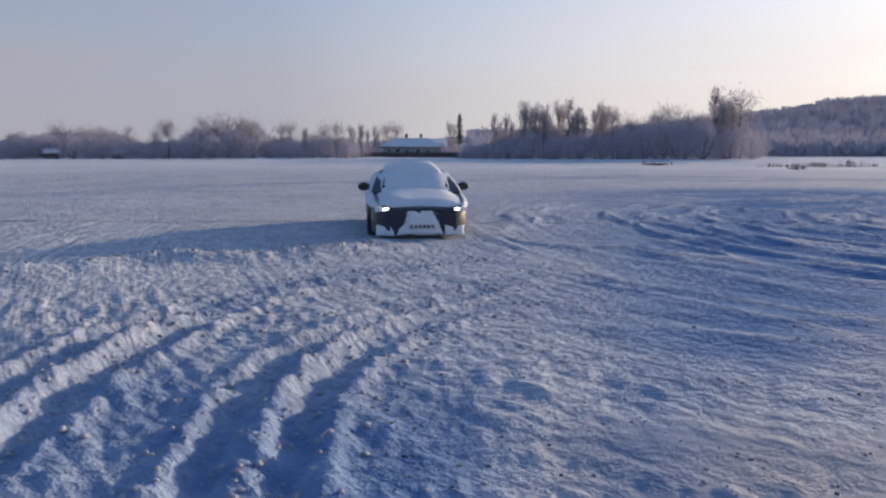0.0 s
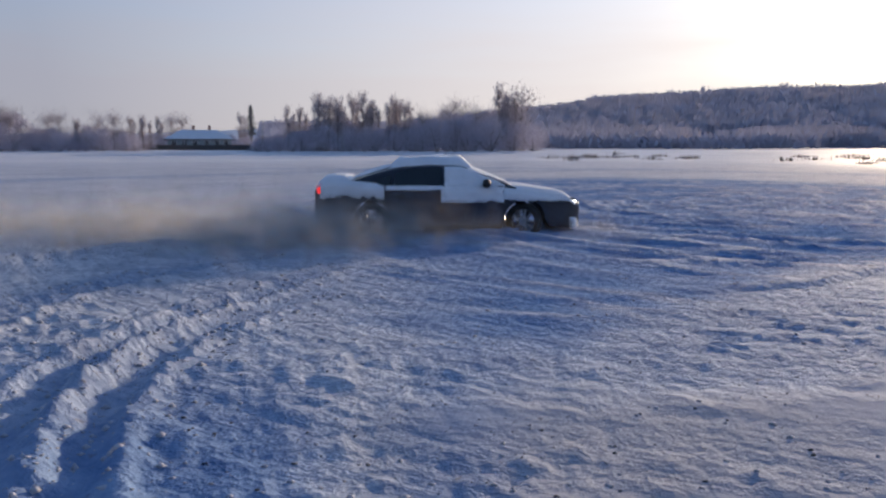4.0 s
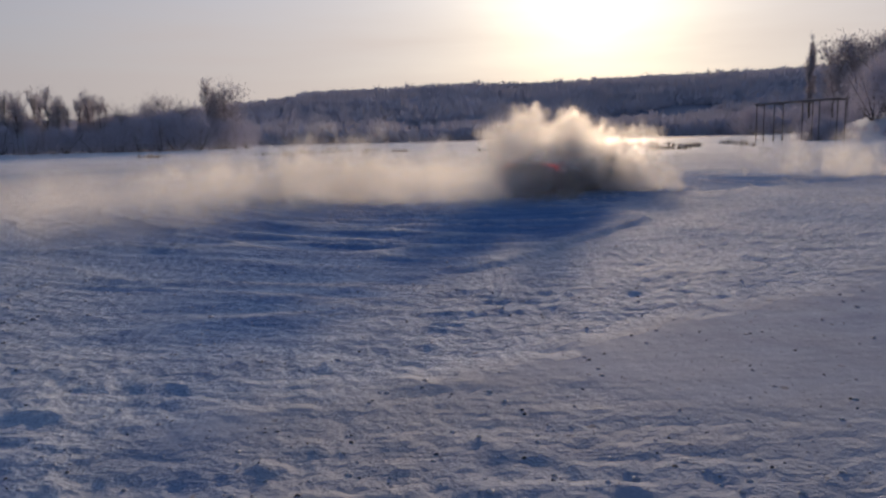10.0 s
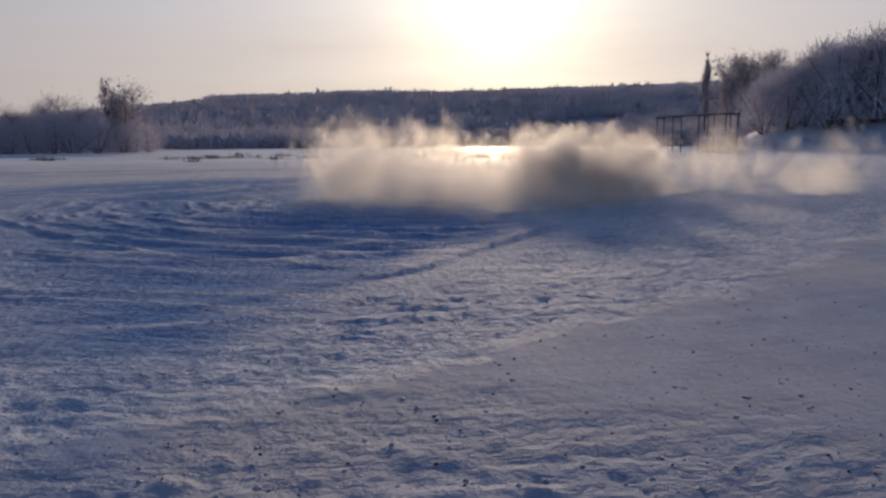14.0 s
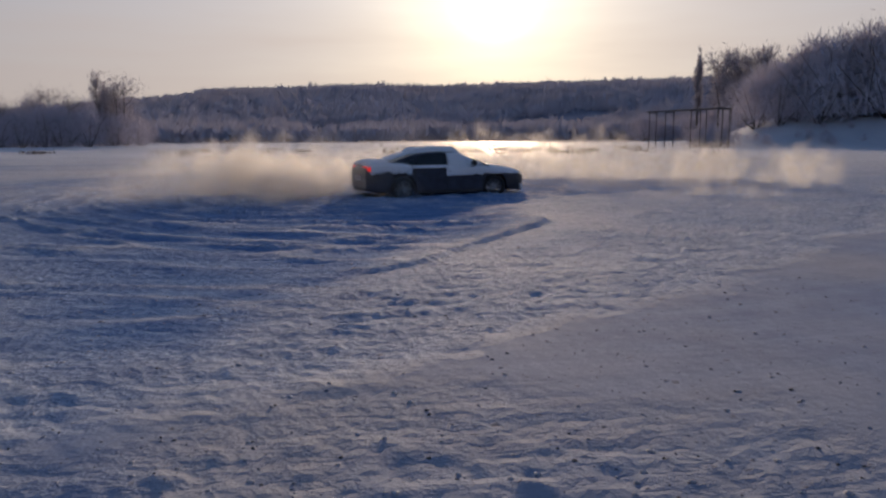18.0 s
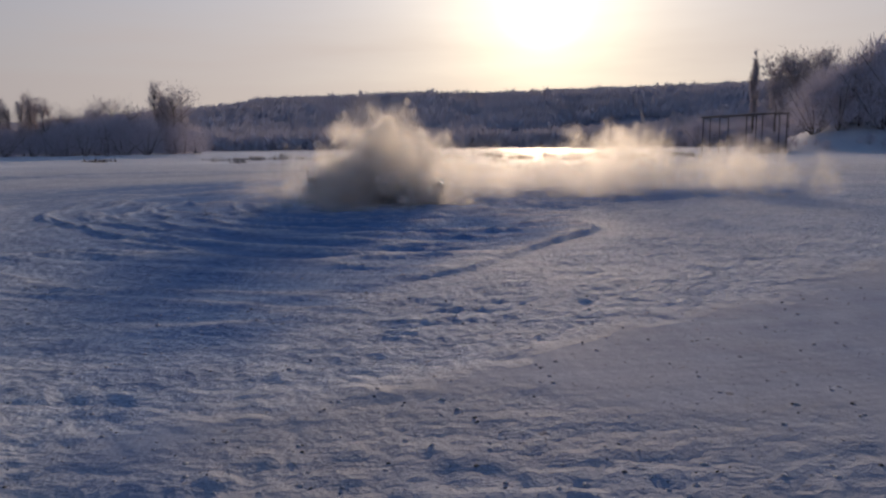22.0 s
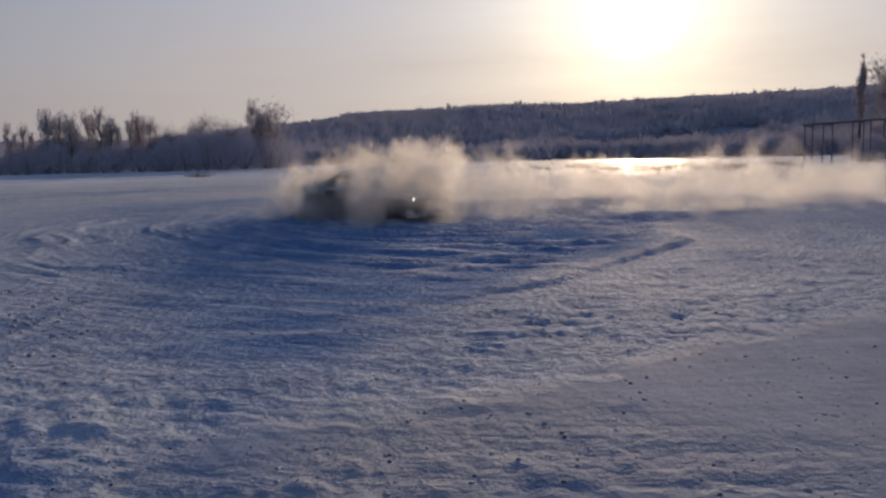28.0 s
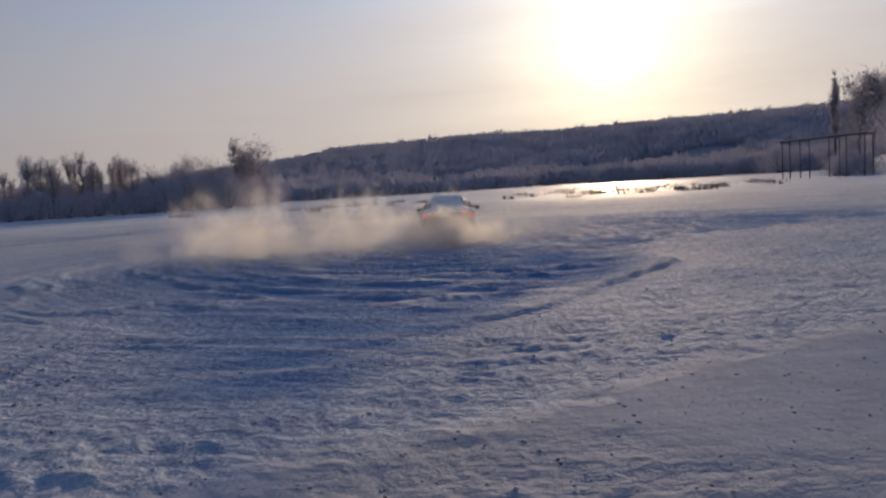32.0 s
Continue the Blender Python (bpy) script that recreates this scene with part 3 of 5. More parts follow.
def build_ground():
    az = np.concatenate([np.arange(-180, -36, 4.0), np.arange(-36, 82, 0.19), np.arange(82, 180, 4.0)])
    r = [0.002, 0.2, 0.35, 0.5]
    while r[-1] < 4000:
        k = 1.009 if 6.5 < r[-1] < 32 else 1.015 if r[-1] < 70 else 1.02 if r[-1] < 250 else 1.04
        r.append(r[-1] * k)
    r = np.array(r)
    A, R = np.meshgrid(np.radians(az), r)
    x, y = R * np.sin(A), R * np.cos(A) - 0.31
    z = ground_height(x, y)
    nr, na = x.shape
    co = np.stack([x, y, z], -1).reshape(-1, 3)
    i, j = np.meshgrid(np.arange(nr - 1), np.arange(na), indexing="ij")
    j2 = (j + 1) % na
    idx = np.stack([i * na + j, i * na + j2, (i + 1) * na + j2, (i + 1) * na + j], -1)[..., ::-1].reshape(-1, 4)
    centre = len(co)
    co = np.vstack([co, [[0, 0, float(z[0].mean())]]])
    me = raw_mesh("ground", co, 4, np.concatenate([idx.ravel()]), M_GROUND)
    me.polygons.foreach_set("use_smooth", np.ones(len(me.polygons), dtype=bool))
    mask = me.attributes.new("ice", "FLOAT", "POINT")
    mask.data.foreach_set("value", np.append(ice_mask(x, y).ravel(), 0.0).astype(np.float32))
    mask = me.attributes.new("still", "FLOAT", "POINT")
    mask.data.foreach_set("value", np.append(away(x, y).ravel(), 0.0).astype(np.float32))
    mask = me.attributes.new("swept_shade", "FLOAT", "POINT")
    mask.data.foreach_set("value", np.append(swept_shade_mask(x, y).ravel(), 0.0).astype(np.float32))
    mask = me.attributes.new("crust", "FLOAT", "POINT")
    mask.data.foreach_set("value", np.append((step(50, 100, R) * (0.6 + 0.4 * step(-0.3, 0.3, fbm(x, y, 0.08, 3, 88)))).ravel(), 0.0).astype(np.float32))
    mask = me.attributes.new("brush", "FLOAT", "POINT")
    deg = np.degrees(A)
    wood = step(208, 232, R) * step(22, 25, deg) + step(262, 290, R) * step(1, 4, deg) * (1 - step(22, 25, deg))
    wood = wood * (1 - step(86, 96, deg)) * (1 - step(22, 22.6, deg) * (1 - step(25.8, 26.6, deg)) * step(500, 520, R) * (1 - step(632, 645, R)))
    mask.data.foreach_set("value", np.append(wood.ravel(), 0.0).astype(np.float32))
    # coordinates that run round the drift circle, for its drag marks
    ring, ang = np.hypot(x - 15.0, y - 18.0), np.arctan2(y - 18.0, x - 15.0)
    flow = np.stack([ring * 3.4 + 0.6 * fbm(x, y, 0.3, 2, 77), ang * 4.0, 0 * x], -1).reshape(-1, 3)
    lane = me.attributes.new("arc", "FLOAT_VECTOR", "POINT")
    lane.data.foreach_set("vector", np.vstack([flow, [[0, 0, 0]]]).astype(np.float32).ravel())
    g = new("ground", me)
    tagged(g, "frozen lake under churned wind-packed snow with tyre ruts", "snow ground", kind="structure")
    return g


build_ground()


def height_at(x, y):
    return float(ground_height(np.array([float(x)]), np.array([float(y)]))[0])

# ---- the car: forward is +y, wheels stand on z = 0 ----
HALF = ((-2.42, 0.70, 0.36, 0.92), (-2.36, 0.80, 0.28, 1.02), (-2.1, 0.87, 0.24, 1.07), (-1.8, 0.90, 0.24, 1.06), (-1.0, 0.92, 0.20, 0.98), (0.0, 0.92, 0.19, 0.95), (0.9, 0.92, 0.20, 0.95), (1.4, 0.91, 0.22, 0.90), (1.9, 0.89, 0.22, 0.83), (2.2, 0.84, 0.22, 0.77), (2.38, 0.74, 0.25, 0.68), (2.44, 0.62, 0.30, 0.58))
AXLES, WHEEL_R = (1.40, -1.38), 0.335


def car_profile(y):
    """Half width, sill height and top height of the lower body at a station."""
    ys = [h[0] for h in HALF]
    return tuple(float(np.interp(y, ys, [h[k] for h in HALF])) for k in (1, 2, 3))


def roof_line(y):
    return float(np.interp(y, (-1.9, -1.4, -0.9, -0.3, 0.25, 0.85, 1.25), (1.02, 1.20, 1.33, 1.375, 1.345, 1.11, 0.94)))


def roof_half(y):
    return float(np.interp(y, (-1.85, -0.9, 0.1, 1.25), (0.62, 0.60, 0.62, 0.70)))


def build_car():
    car = new("car")
    car.scale = (1.06, 1.06, 1.06)
    tagged(car, "black saloon car caked in snow, headlamps lit, sliding on the snow", "car")
    # lower body, arches cut into the sill line
    bm = bmesh.new()
    rings = []
    ys = sorted({*np.linspace(-2.42, 2.44, 35).tolist(), *[a + WHEEL_R * 1.13 * math.cos(k * math.pi / 10) for a in AXLES for k in range(11)]})
    for y in ys:
        w, lo, hi = car_profile(y)
        for a in AXLES:
            d = abs(y - a)
            if d < WHEEL_R * 1.13:
                lo = max(lo, WHEEL_R + math.sqrt((WHEEL_R * 1.13) ** 2 - d * d))
        mid = max(lo + 0.04, 0.62)
        hi = max(hi, mid + 0.06)
        half = [(0.0, lo), (w * 0.94, lo), (w, lo + 0.03), (w * 1.005, mid), (w * 0.975, hi - 0.06), (w * 0.90, hi - 0.01), (w * 0.55, hi + 0.015), (0.0, hi + 0.025)]
        rings.append([(x, y, z) for x, z in half] + [(-x, y, z) for x, z in half[-2:0:-1]])
    loft(bm, rings)
    body = part("body", bm, M_PAINT, car, "black paint under frost", 28)
    # cabin
    bm = bmesh.new()
    rings = []
    for y in np.linspace(-1.85, 1.25, 19):
        w, h = roof_half(y), roof_line(y)
        b = 0.93
        t = min(1, max(0.02, (h - b) / 0.5))
        wide = 0.86 + (w - 0.86) * t
        half = [(0, b - 0.03), (0.86, b - 0.03), (0.86 + (wide - 0.86) * 0.5 + 0.02 * t, b + (h - b) * 0.5), (wide + 0.02, h - 0.05 * t), (wide * 0.88, h - 0.01 * t), (wide * 0.4, h + 0.01), (0, h + 0.015)]
        rings.append([(x, y, z) for x, z in half] + [(-x, y, z) for x, z in half[-2:0:-1]])
    loft(bm, rings)
    part("cabin", bm, M_PAINT, car, sharp=30)

    def pane(name, pts, mat, label="", thick=0.012):
        bm = bmesh.new()
        vs = [bm.verts.new(p) for p in pts]
        f = bm.faces.new(vs)
        bm.normal_update()
        r = bmesh.ops.extrude_face_region(bm, geom=[f])
        bmesh.ops.translate(bm, vec=f.normal * -thick, verts=[v for v in r["geom"] if isinstance(v, bmesh.types.BMVert)])
        return part(name, bm, mat, car, label)

    def side_x(z):
        return 0.888 - (z - 0.93) * 0.46

    for s in (1, -1):
        q = lambda y, z: (s * (side_x(z) + 0.012), y, z)
        pane("side_window", [q(-0.98, 0.98), q(-0.12, 0.98), q(-0.12, 1.305), q(-0.70, 1.28), q(-0.95, 1.19)], M_GLASS, "dark rear side window, wiped clear")
        pane("side_window", [q(-0.04, 0.98), q(0.86, 0.98), q(0.68, 1.11), q(0.22, 1.29), q(-0.04, 1.305)], M_GLASS)
        pane("quarter_window", [q(-1.38, 1.0), q(-1.05, 0.985), q(-1.02, 1.17), q(-1.18, 1.12)], M_GLASS)
        # doors as thin skins with their own outline
        for y0, y1 in ((-0.1, 0.98), (-1.02, -0.13)):
            bm = bmesh.new()
            sk = [[], []]
            for y in np.linspace(y0, y1, 5):
                w = car_profile(y)[0]
                sk[0].append([(s * (w + 0.006), y, 0.30), (s * (w * 1.005 + 0.012), y, 0.6), (s * (w * 0.98 + 0.010), y, 0.88)])
            loft(bm, [[a, b, c, (c[0] - s * 0.03, c[1], c[2]), (b[0] - s * 0.03, b[1], b[2]), (a[0] - s * 0.03, a[1], a[2])] for a, b, c in sk[0]])
            door = part("door", bm, M_FROSTED, car)
            bm = bmesh.new()
            box(bm, (0.035, 0.2, 0.03), (s * (car_profile(y0)[0] + 0.03), y0 + 0.16, 0.80), 0.01)
            part("door_handle", bm, M_TRIM, door)
        # sill
        bm = bmesh.new()
        box(bm, (0.06, 1.95, 0.09), (s * 0.9, 0.0, 0.24), 0.02)
        part("sill_trim", bm, M_TRIM, car)
        # mirrors
        bm = bmesh.new()
        bmesh.ops.create_uvsphere(bm, u_segments=14, v_segments=9, radius=1, matrix=Matrix.Translation((s * 1.01, 0.70, 1.03)) @ Matrix.Diagonal((0.125, 0.075, 0.085, 1)))
        mirror = part("wing_mirror", bm, M_TRIM, car, "black wing mirror")
        bm = bmesh.new()
        rod(bm, (s * 0.86, 0.72, 0.97), (s * 0.96, 0.70, 1.0), 0.03, 0.025)
        part("mirror_arm", bm, M_TRIM, mirror)
        bm = bmesh.new()
        box(bm, (0.17, 0.008, 0.11), (s * 1.01, 0.628, 1.03), 0.003)
        part("mirror_glass", bm, M_GLASS, mirror)
        # lamps
        bm = bmesh.new()
        loft(bm, [[(s * x, y + 0.012, z - h), (s * x, y + 0.012, z + h), (s * x, y - 0.10, z + h), (s * x, y - 0.10, z - h)] for x, y, z, h in ((0.42, 2.405, 0.66, 0.03), (0.56, 2.38, 0.675, 0.055), (0.70, 2.31, 0.69, 0.06), (0.815, 2.15, 0.705, 0.045))])
        lamp = part("headlamp", bm, M_GLASS, car, "clear headlamp unit")
        bm = bmesh.new()
        bmesh.ops.create_uvsphere(bm, u_segments=12, v_segments=8, radius=1, matrix=Matrix.Translation((s * 0.62, 2.345, 0.68)) @ Matrix.Diagonal((0.07, 0.035, 0.035, 1)))
        part("headlamp_bulb", bm, M_LAMP, lamp, "bright white lit lamp")
        bm = bmesh.new()
        bmesh.ops.create_uvsphere(bm, u_segments=10, v_segments=6, radius=1, matrix=Matrix.Translation((s * 0.755, 2.265, 0.695)) @ Matrix.Diagonal((0.03, 0.03, 0.03, 1)))
        part("side_lamp", bm, M_AMBER, lamp)
        bm = bmesh.new()
        loft(bm, [[(s * x, y - 0.015, z - h), (s * x, y - 0.015, z + h), (s * x, y + 0.12, z + h), (s * x, y + 0.12, z - h)] for x, y, z, h in ((0.38, -2.405, 0.90, 0.055), (0.60, -2.39, 0.90, 0.075), (0.76, -2.35, 0.90, 0.075), (0.82, -2.29, 0.90, 0.06))])
        part("tail_lamp", bm, M_TAIL, car, "red lit tail lamp")
        # fog lamp recess
        bm = bmesh.new()
        loft(bm, [[(s * x, y, z - h), (s * x, y, z + h), (s * x, y - 0.08, z + h), (s * x, y - 0.08, z - h)] for x, y, z, h in ((0.50, 2.43, 0.40, 0.05), (0.66, 2.38, 0.41, 0.085), (0.76, 2.30, 0.42, 0.07))])
        part("air_intake", bm, M_TRIM, car)
        # exhaust
        bm = bmesh.new()
        rod(bm, (s * 0.55, -2.25, 0.28), (s * 0.55, -2.43, 0.28), 0.04, 0.042, 12)
        part("exhaust_pipe", bm, M_CHROME, car)
    pane("windscreen", [(-0.66, 1.10, 1.03), (0.66, 1.10, 1.03), (0.56, 0.36, 1.325), (-0.56, 0.36, 1.325)], M_GLASS)
    pane("rear_window", [(0.60, -1.72, 1.10), (-0.60, -1.72, 1.10), (-0.52, -1.02, 1.325), (0.52, -1.02, 1.325)], M_GLASS)
    # grille with slats, badge-free, number plate with plain bars
    bm = bmesh.new()
    loft(bm, [[(x, y, lo), (x, y, hi), (x, y - 0.06, hi), (x, y - 0.06, lo)] for x, y, lo, hi in ((-0.46, 2.415, 0.40, 0.62), (-0.25, 2.448, 0.34, 0.66), (0.25, 2.448, 0.34, 0.66), (0.46, 2.415, 0.40, 0.62))])
    grille = part("grille", bm, M_TRIM, car, "black grille half filled with snow")
    for k in range(6):
        bm = bmesh.new()
        box(bm, (0.62, 0.015, 0.012), (0, 2.458, 0.37 + k * 0.05), 0.003)
        part("slat", bm, M_CHROME if k == 5 else M_TRIM, grille)
    for y, z, s in ((2.498, 0.38, 1), (-2.435, 0.64, -1)):
        bm = bmesh.new()
        box(bm, (0.52, 0.012, 0.112), (0, y, z), 0.004)
        plate = part("number_plate", bm, M_PLATE, car)
        for k in range(6):
            bm = bmesh.new()
            box(bm, (0.045, 0.004, 0.06), (-0.19 + k * 0.076, y + s * 0.008, z))
            part("plate_bar", bm, M_TRIM, plate)
    for y, z, d in ((2.40, 0.27, 1), (-2.36, 0.34, -1)):
        bm = bmesh.new()
        loft(bm, [[(x, y - d * abs(x) ** 3 * 0.28 + d * 0.04, z - 0.06), (x, y - d * abs(x) ** 3 * 0.28 + d * 0.05, z + 0.06), (x, y - d * abs(x) ** 3 * 0.28 - d * 0.1, z + 0.06), (x, y - d * abs(x) ** 3 * 0.28 - d * 0.1, z - 0.06)] for x in np.linspace(-0.82, 0.82, 13)])
        part("bumper", bm, M_TRIM, car, "black bumper, snow stuck to it")

    # snow lying on the car
    def blanket(name, xs, ys, top, thick, label, seed, ragged=0.12):
        """A lumpy layer of snow over a patch of the body, thinning at its edge."""
        X, Y = np.meshgrid(xs, ys)
        u = np.minimum(X - xs[0], xs[-1] - X) / (xs[-1] - xs[0])
        v = np.minimum(Y - ys[0], ys[-1] - Y) / (ys[-1] - ys[0])
        n = fbm(X + seed, Y, 2.3, 3, seed)
        edge = np.clip((np.minimum(u * 6, v * 6) + ragged * n), 0, 1) ** 0.6
        bm = bmesh.new()
        Z = np.array([[top(x, y) for x in xs] for y in ys])
        T = thick * edge * (1 + 0.35 * n) + 0.004
        up = [[bm.verts.new((X[i, j], Y[i, j], Z[i, j] + T[i, j])) for j in range(len(xs))] for i in range(len(ys))]
        dn = [[bm.verts.new((X[i, j], Y[i, j], Z[i, j] - 0.01)) for j in range(len(xs))] for i in range(len(ys))]
        for i in range(len(ys) - 1):
            for j in range(len(xs) - 1):
                bm.faces.new((up[i][j], up[i][j + 1], up[i + 1][j + 1], up[i + 1][j]))
                bm.faces.new((dn[i][j], dn[i + 1][j], dn[i + 1][j + 1], dn[i][j + 1]))
        rim = [(0, j) for j in range(len(xs))] + [(i, len(xs) - 1) for i in range(1, len(ys))] + [(len(ys) - 1, j) for j in range(len(xs) - 2, -1, -1)] + [(i, 0) for i in range(len(ys) - 2, 0, -1)]
        for (a, b), (c, d) in zip(rim, rim[1:] + rim[:1]):
            bm.faces.new((up[a][b], dn[a][b], dn[c][d], up[c][d]))
        return part(name, bm, M_SNOW, car, label, 60)

    hood = lambda x, y: car_profile(y)[2] + 0.02 - 0.09 * (abs(x) / 0.88) ** 3
    cab = lambda x, y: roof_line(y) + 0.012 - 0.07 * (abs(x) / max(roof_half(y), 0.3)) ** 4
    blanket("hood_snow", np.linspace(-0.84, 0.84, 35), np.linspace(1.0, 2.34, 31), hood, 0.06, "snow lying on the bonnet", 3)
    blanket("roof_snow", np.linspace(-0.62, 0.62, 31), np.linspace(-1.08, 0.48, 31), cab, 0.14, "thick snow on the roof", 4)
    blanket("windscreen_snow", np.linspace(-0.74, 0.74, 31), np.linspace(0.36, 1.27, 25), lambda x, y: roof_line(y) + 0.012 - 0.06 * (abs(x) / 0.76) ** 5, 0.04, "snow over the windscreen", 5, 0.18)
    blanket("rear_window_snow", np.linspace(-0.60, 0.60, 19), np.linspace(-1.82, -0.98, 15), cab, 0.05, "snow over the rear window", 6)
    blanket("boot_snow", np.linspace(-0.80, 0.80, 19), np.linspace(-2.38, -1.75, 13), hood, 0.08, "snow lying on the boot lid", 7)

    def side_snow(name, s, y0, y1, z0, z1, seed, base, label, brim):
        """Snow stuck to an upright side, with a ragged lower edge."""
        ys_, zs_ = np.linspace(y0, y1, 45), np.linspace(z0, z1, 23)
        Y, Z = np.meshgrid(ys_, zs_)
        n = fbm(Y + seed, Z, 3.0, 3, seed) + 0.7 * fbm(Y, Z + seed, 11.0, 2, seed + 5)
        u = np.minimum(Y - y0, y1 - Y) / (y1 - y0) * 7
        v = np.minimum((Z - z0) / (z1 - z0) * 5 + n * 1.0 - 0.1, (z1 - Z) / (z1 - z0) * 6 + 0.3)
        lid = np.array([[brim(y) for y in ys_]])
        keep = np.clip(np.minimum(u * 1.6 + n * 0.7, v), 0, 1)
        Z = np.minimum(Z, lid)
        T = 0.035 * keep ** 0.7 * (1 + 0.3 * n)
        bm = bmesh.new()
        B = np.array([[base(Y[i, j], Z[i, j]) for j in range(45)] for i in range(23)])
        up = [[bm.verts.new((s * (B[i, j] + T[i, j] - 0.02 * (keep[i, j] < 0.02)), Y[i, j], Z[i, j])) for j in range(45)] for i in range(23)]
        for i in range(22):
            for j in range(44):
                if keep[i:i + 2, j:j + 2].max() > 0.02:
                    bm.faces.new((up[i][j], up[i][j + 1], up[i + 1][j + 1], up[i + 1][j]))
        bmesh.ops.delete(bm, geom=[v for v in bm.verts if not v.link_faces], context="VERTS")
        r = bmesh.ops.extrude_face_region(bm, geom=list(bm.faces))
        bmesh.ops.translate(bm, vec=(-s * 0.03, 0, 0), verts=[v for v in r["geom"] if isinstance(v, bmesh.types.BMVert)])
        part(name, bm, M_SNOW, car, label, 60)

    for s in (1, -1):
        side_snow("belt_snow", s, -1.12, -0.08, 0.895, 0.985, 31 + s, lambda y, z: 0.905 - max(0, z - 0.93) * 0.4, "line of snow along the foot of the rear window", lambda y: 0.99)
        side_snow("window_snow", s, -0.06, 1.10, 0.95, 1.32, 8 + s, lambda y, z: side_x(z) + 0.014 - max(0, z - roof_line(y) + 0.06), "snow stuck over the front side window", lambda y: roof_line(y) - 0.03)
        side_snow("door_snow", s, -0.12, 1.02, 0.68, 0.96, 12 + s, lambda y, z: car_profile(y)[0] * (1.0 - max(0, z - 0.86) * 0.4) + 0.012, "snow stuck to the upper door", lambda y: 0.99)
        side_snow("quarter_snow", s, -2.32, -1.15, 0.74, 1.10, 18 + s, lambda y, z: car_profile(y)[0] * (1.0 - max(0, z - car_profile(y)[2] + 0.08) * 0.9) + 0.006, "snow over the rear quarter", lambda y: car_profile(y)[2] + 0.02)
        side_snow("wing_snow", s, 1.0, 2.2, 0.70, 0.95, 15 + s, lambda y, z: car_profile(y)[0] * (1.0 - max(0, z - car_profile(y)[2] + 0.08) * 0.8) + 0.006, "snow along the top of the wing", lambda y: car_profile(y)[2] + 0.01)
    def front_snow(x0, x1, z0, z1, seed, taper=0.0):
        """Snow packed flat against the front of the car."""
        xs, zs = np.linspace(x0, x1, 37), np.linspace(z0, z1, 25)
        X, Z = np.meshgrid(xs, zs)
        n = fbm(X * 2 + seed, Z * 2, 3.0, 3, seed)
        e = np.minimum(np.minimum(X - x0, x1 - X) / (x1 - x0), np.minimum(Z - z0, z1 - Z) / (z1 - z0))
        keep = np.clip(e * 9 + n * 1.3 - 0.1, 0, 1)
        X = (X - (x0 + x1) / 2) * (1 - taper * (Z - z0) / (z1 - z0)) + (x0 + x1) / 2
        Y = 2.452 - np.abs(X) ** 3 * 0.30 + 0.045 * keep ** 0.6
        bm = bmesh.new()
        vs = [[bm.verts.new((X[i, j], Y[i, j], Z[i, j])) for j in range(37)] for i in range(25)]
        for i in range(24):
            for j in range(36):
                if keep[i:i + 2, j:j + 2].max() > 0.03:
                    bm.faces.new((vs[i][j], vs[i][j + 1], vs[i + 1][j + 1], vs[i + 1][j]))
        bmesh.ops.delete(bm, geom=[v for v in bm.verts if not v.link_faces], context="VERTS")
        ex = bmesh.ops.extrude_face_region(bm, geom=list(bm.faces))
        bmesh.ops.translate(bm, vec=(0, -0.06, 0), verts=[v for v in ex["geom"] if isinstance(v, bmesh.types.BMVert)])
        part("bumper_snow", bm, M_SNOW, car, "snow packed on the front bumper and grille", 60)

    front_snow(-0.40, 0.46, 0.22, 0.66, 21, 0.45)
    front_snow(-0.82, -0.42, 0.20, 0.40, 22)
    front_snow(0.50, 0.82, 0.20, 0.40, 23)

    # wheels
    wheels = []
    for a in AXLES:
        for s in (1, -1):
            hub = new("wheel")
            hub.parent = car
            hub.location = (s * 0.80, a, WHEEL_R)
            bm = bmesh.new()
            prof = ((0.22, -0.10), (0.30, -0.112), (0.325, -0.09), (0.335, -0.05), (0.335, 0.05), (0.325, 0.09), (0.30, 0.112), (0.22, 0.10))
            n = 28
            vs = [[bm.verts.new((w, r * math.cos(2 * math.pi * k / n), r * math.sin(2 * math.pi * k / n))) for r, w in prof] for k in range(n)]
            for k in range(n):
                for i in range(len(prof)):
                    bm.faces.new((vs[k][i], vs[k][(i + 1) % len(prof)], vs[(k + 1) % n][(i + 1) % len(prof)], vs[(k + 1) % n][i]))
            part("tyre", bm, M_RUBBER, hub, "black winter tyre")
            bm = bmesh.new()
            bmesh.ops.create_cone(bm, cap_ends=True, segments=24, radius1=0.075, radius2=0.06, depth=0.05, matrix=Matrix.Translation((s * 0.085, 0, 0)) @ Matrix.Rotation(radians(90), 4, "Y"))
            for k in range(10):
                t = 2 * math.pi * k / 10
                rod(bm, (s * 0.085, 0.06 * math.cos(t), 0.06 * math.sin(t)), (s * 0.07, 0.215 * math.cos(t), 0.215 * math.sin(t)), 0.022, 0.018, 5)
            lip = [[bm.verts.new((s * w, r * math.cos(2 * math.pi * k / 24), r * math.sin(2 * math.pi * k / 24))) for r, w in ((0.205, 0.05), (0.228, 0.095), (0.222, -0.05))] for k in range(24)]
            for k in range(24):
                for i in range(3):
                    bm.faces.new((lip[k][i], lip[k][(i + 1) % 3], lip[(k + 1) % 24][(i + 1) % 3], lip[(k + 1) % 24][i]))
            part("rim", bm, M_RIM, hub, "spoked rim caked with snow")
            wheels.append(hub)
    return car, wheels


CAR, WHEELS = build_car()


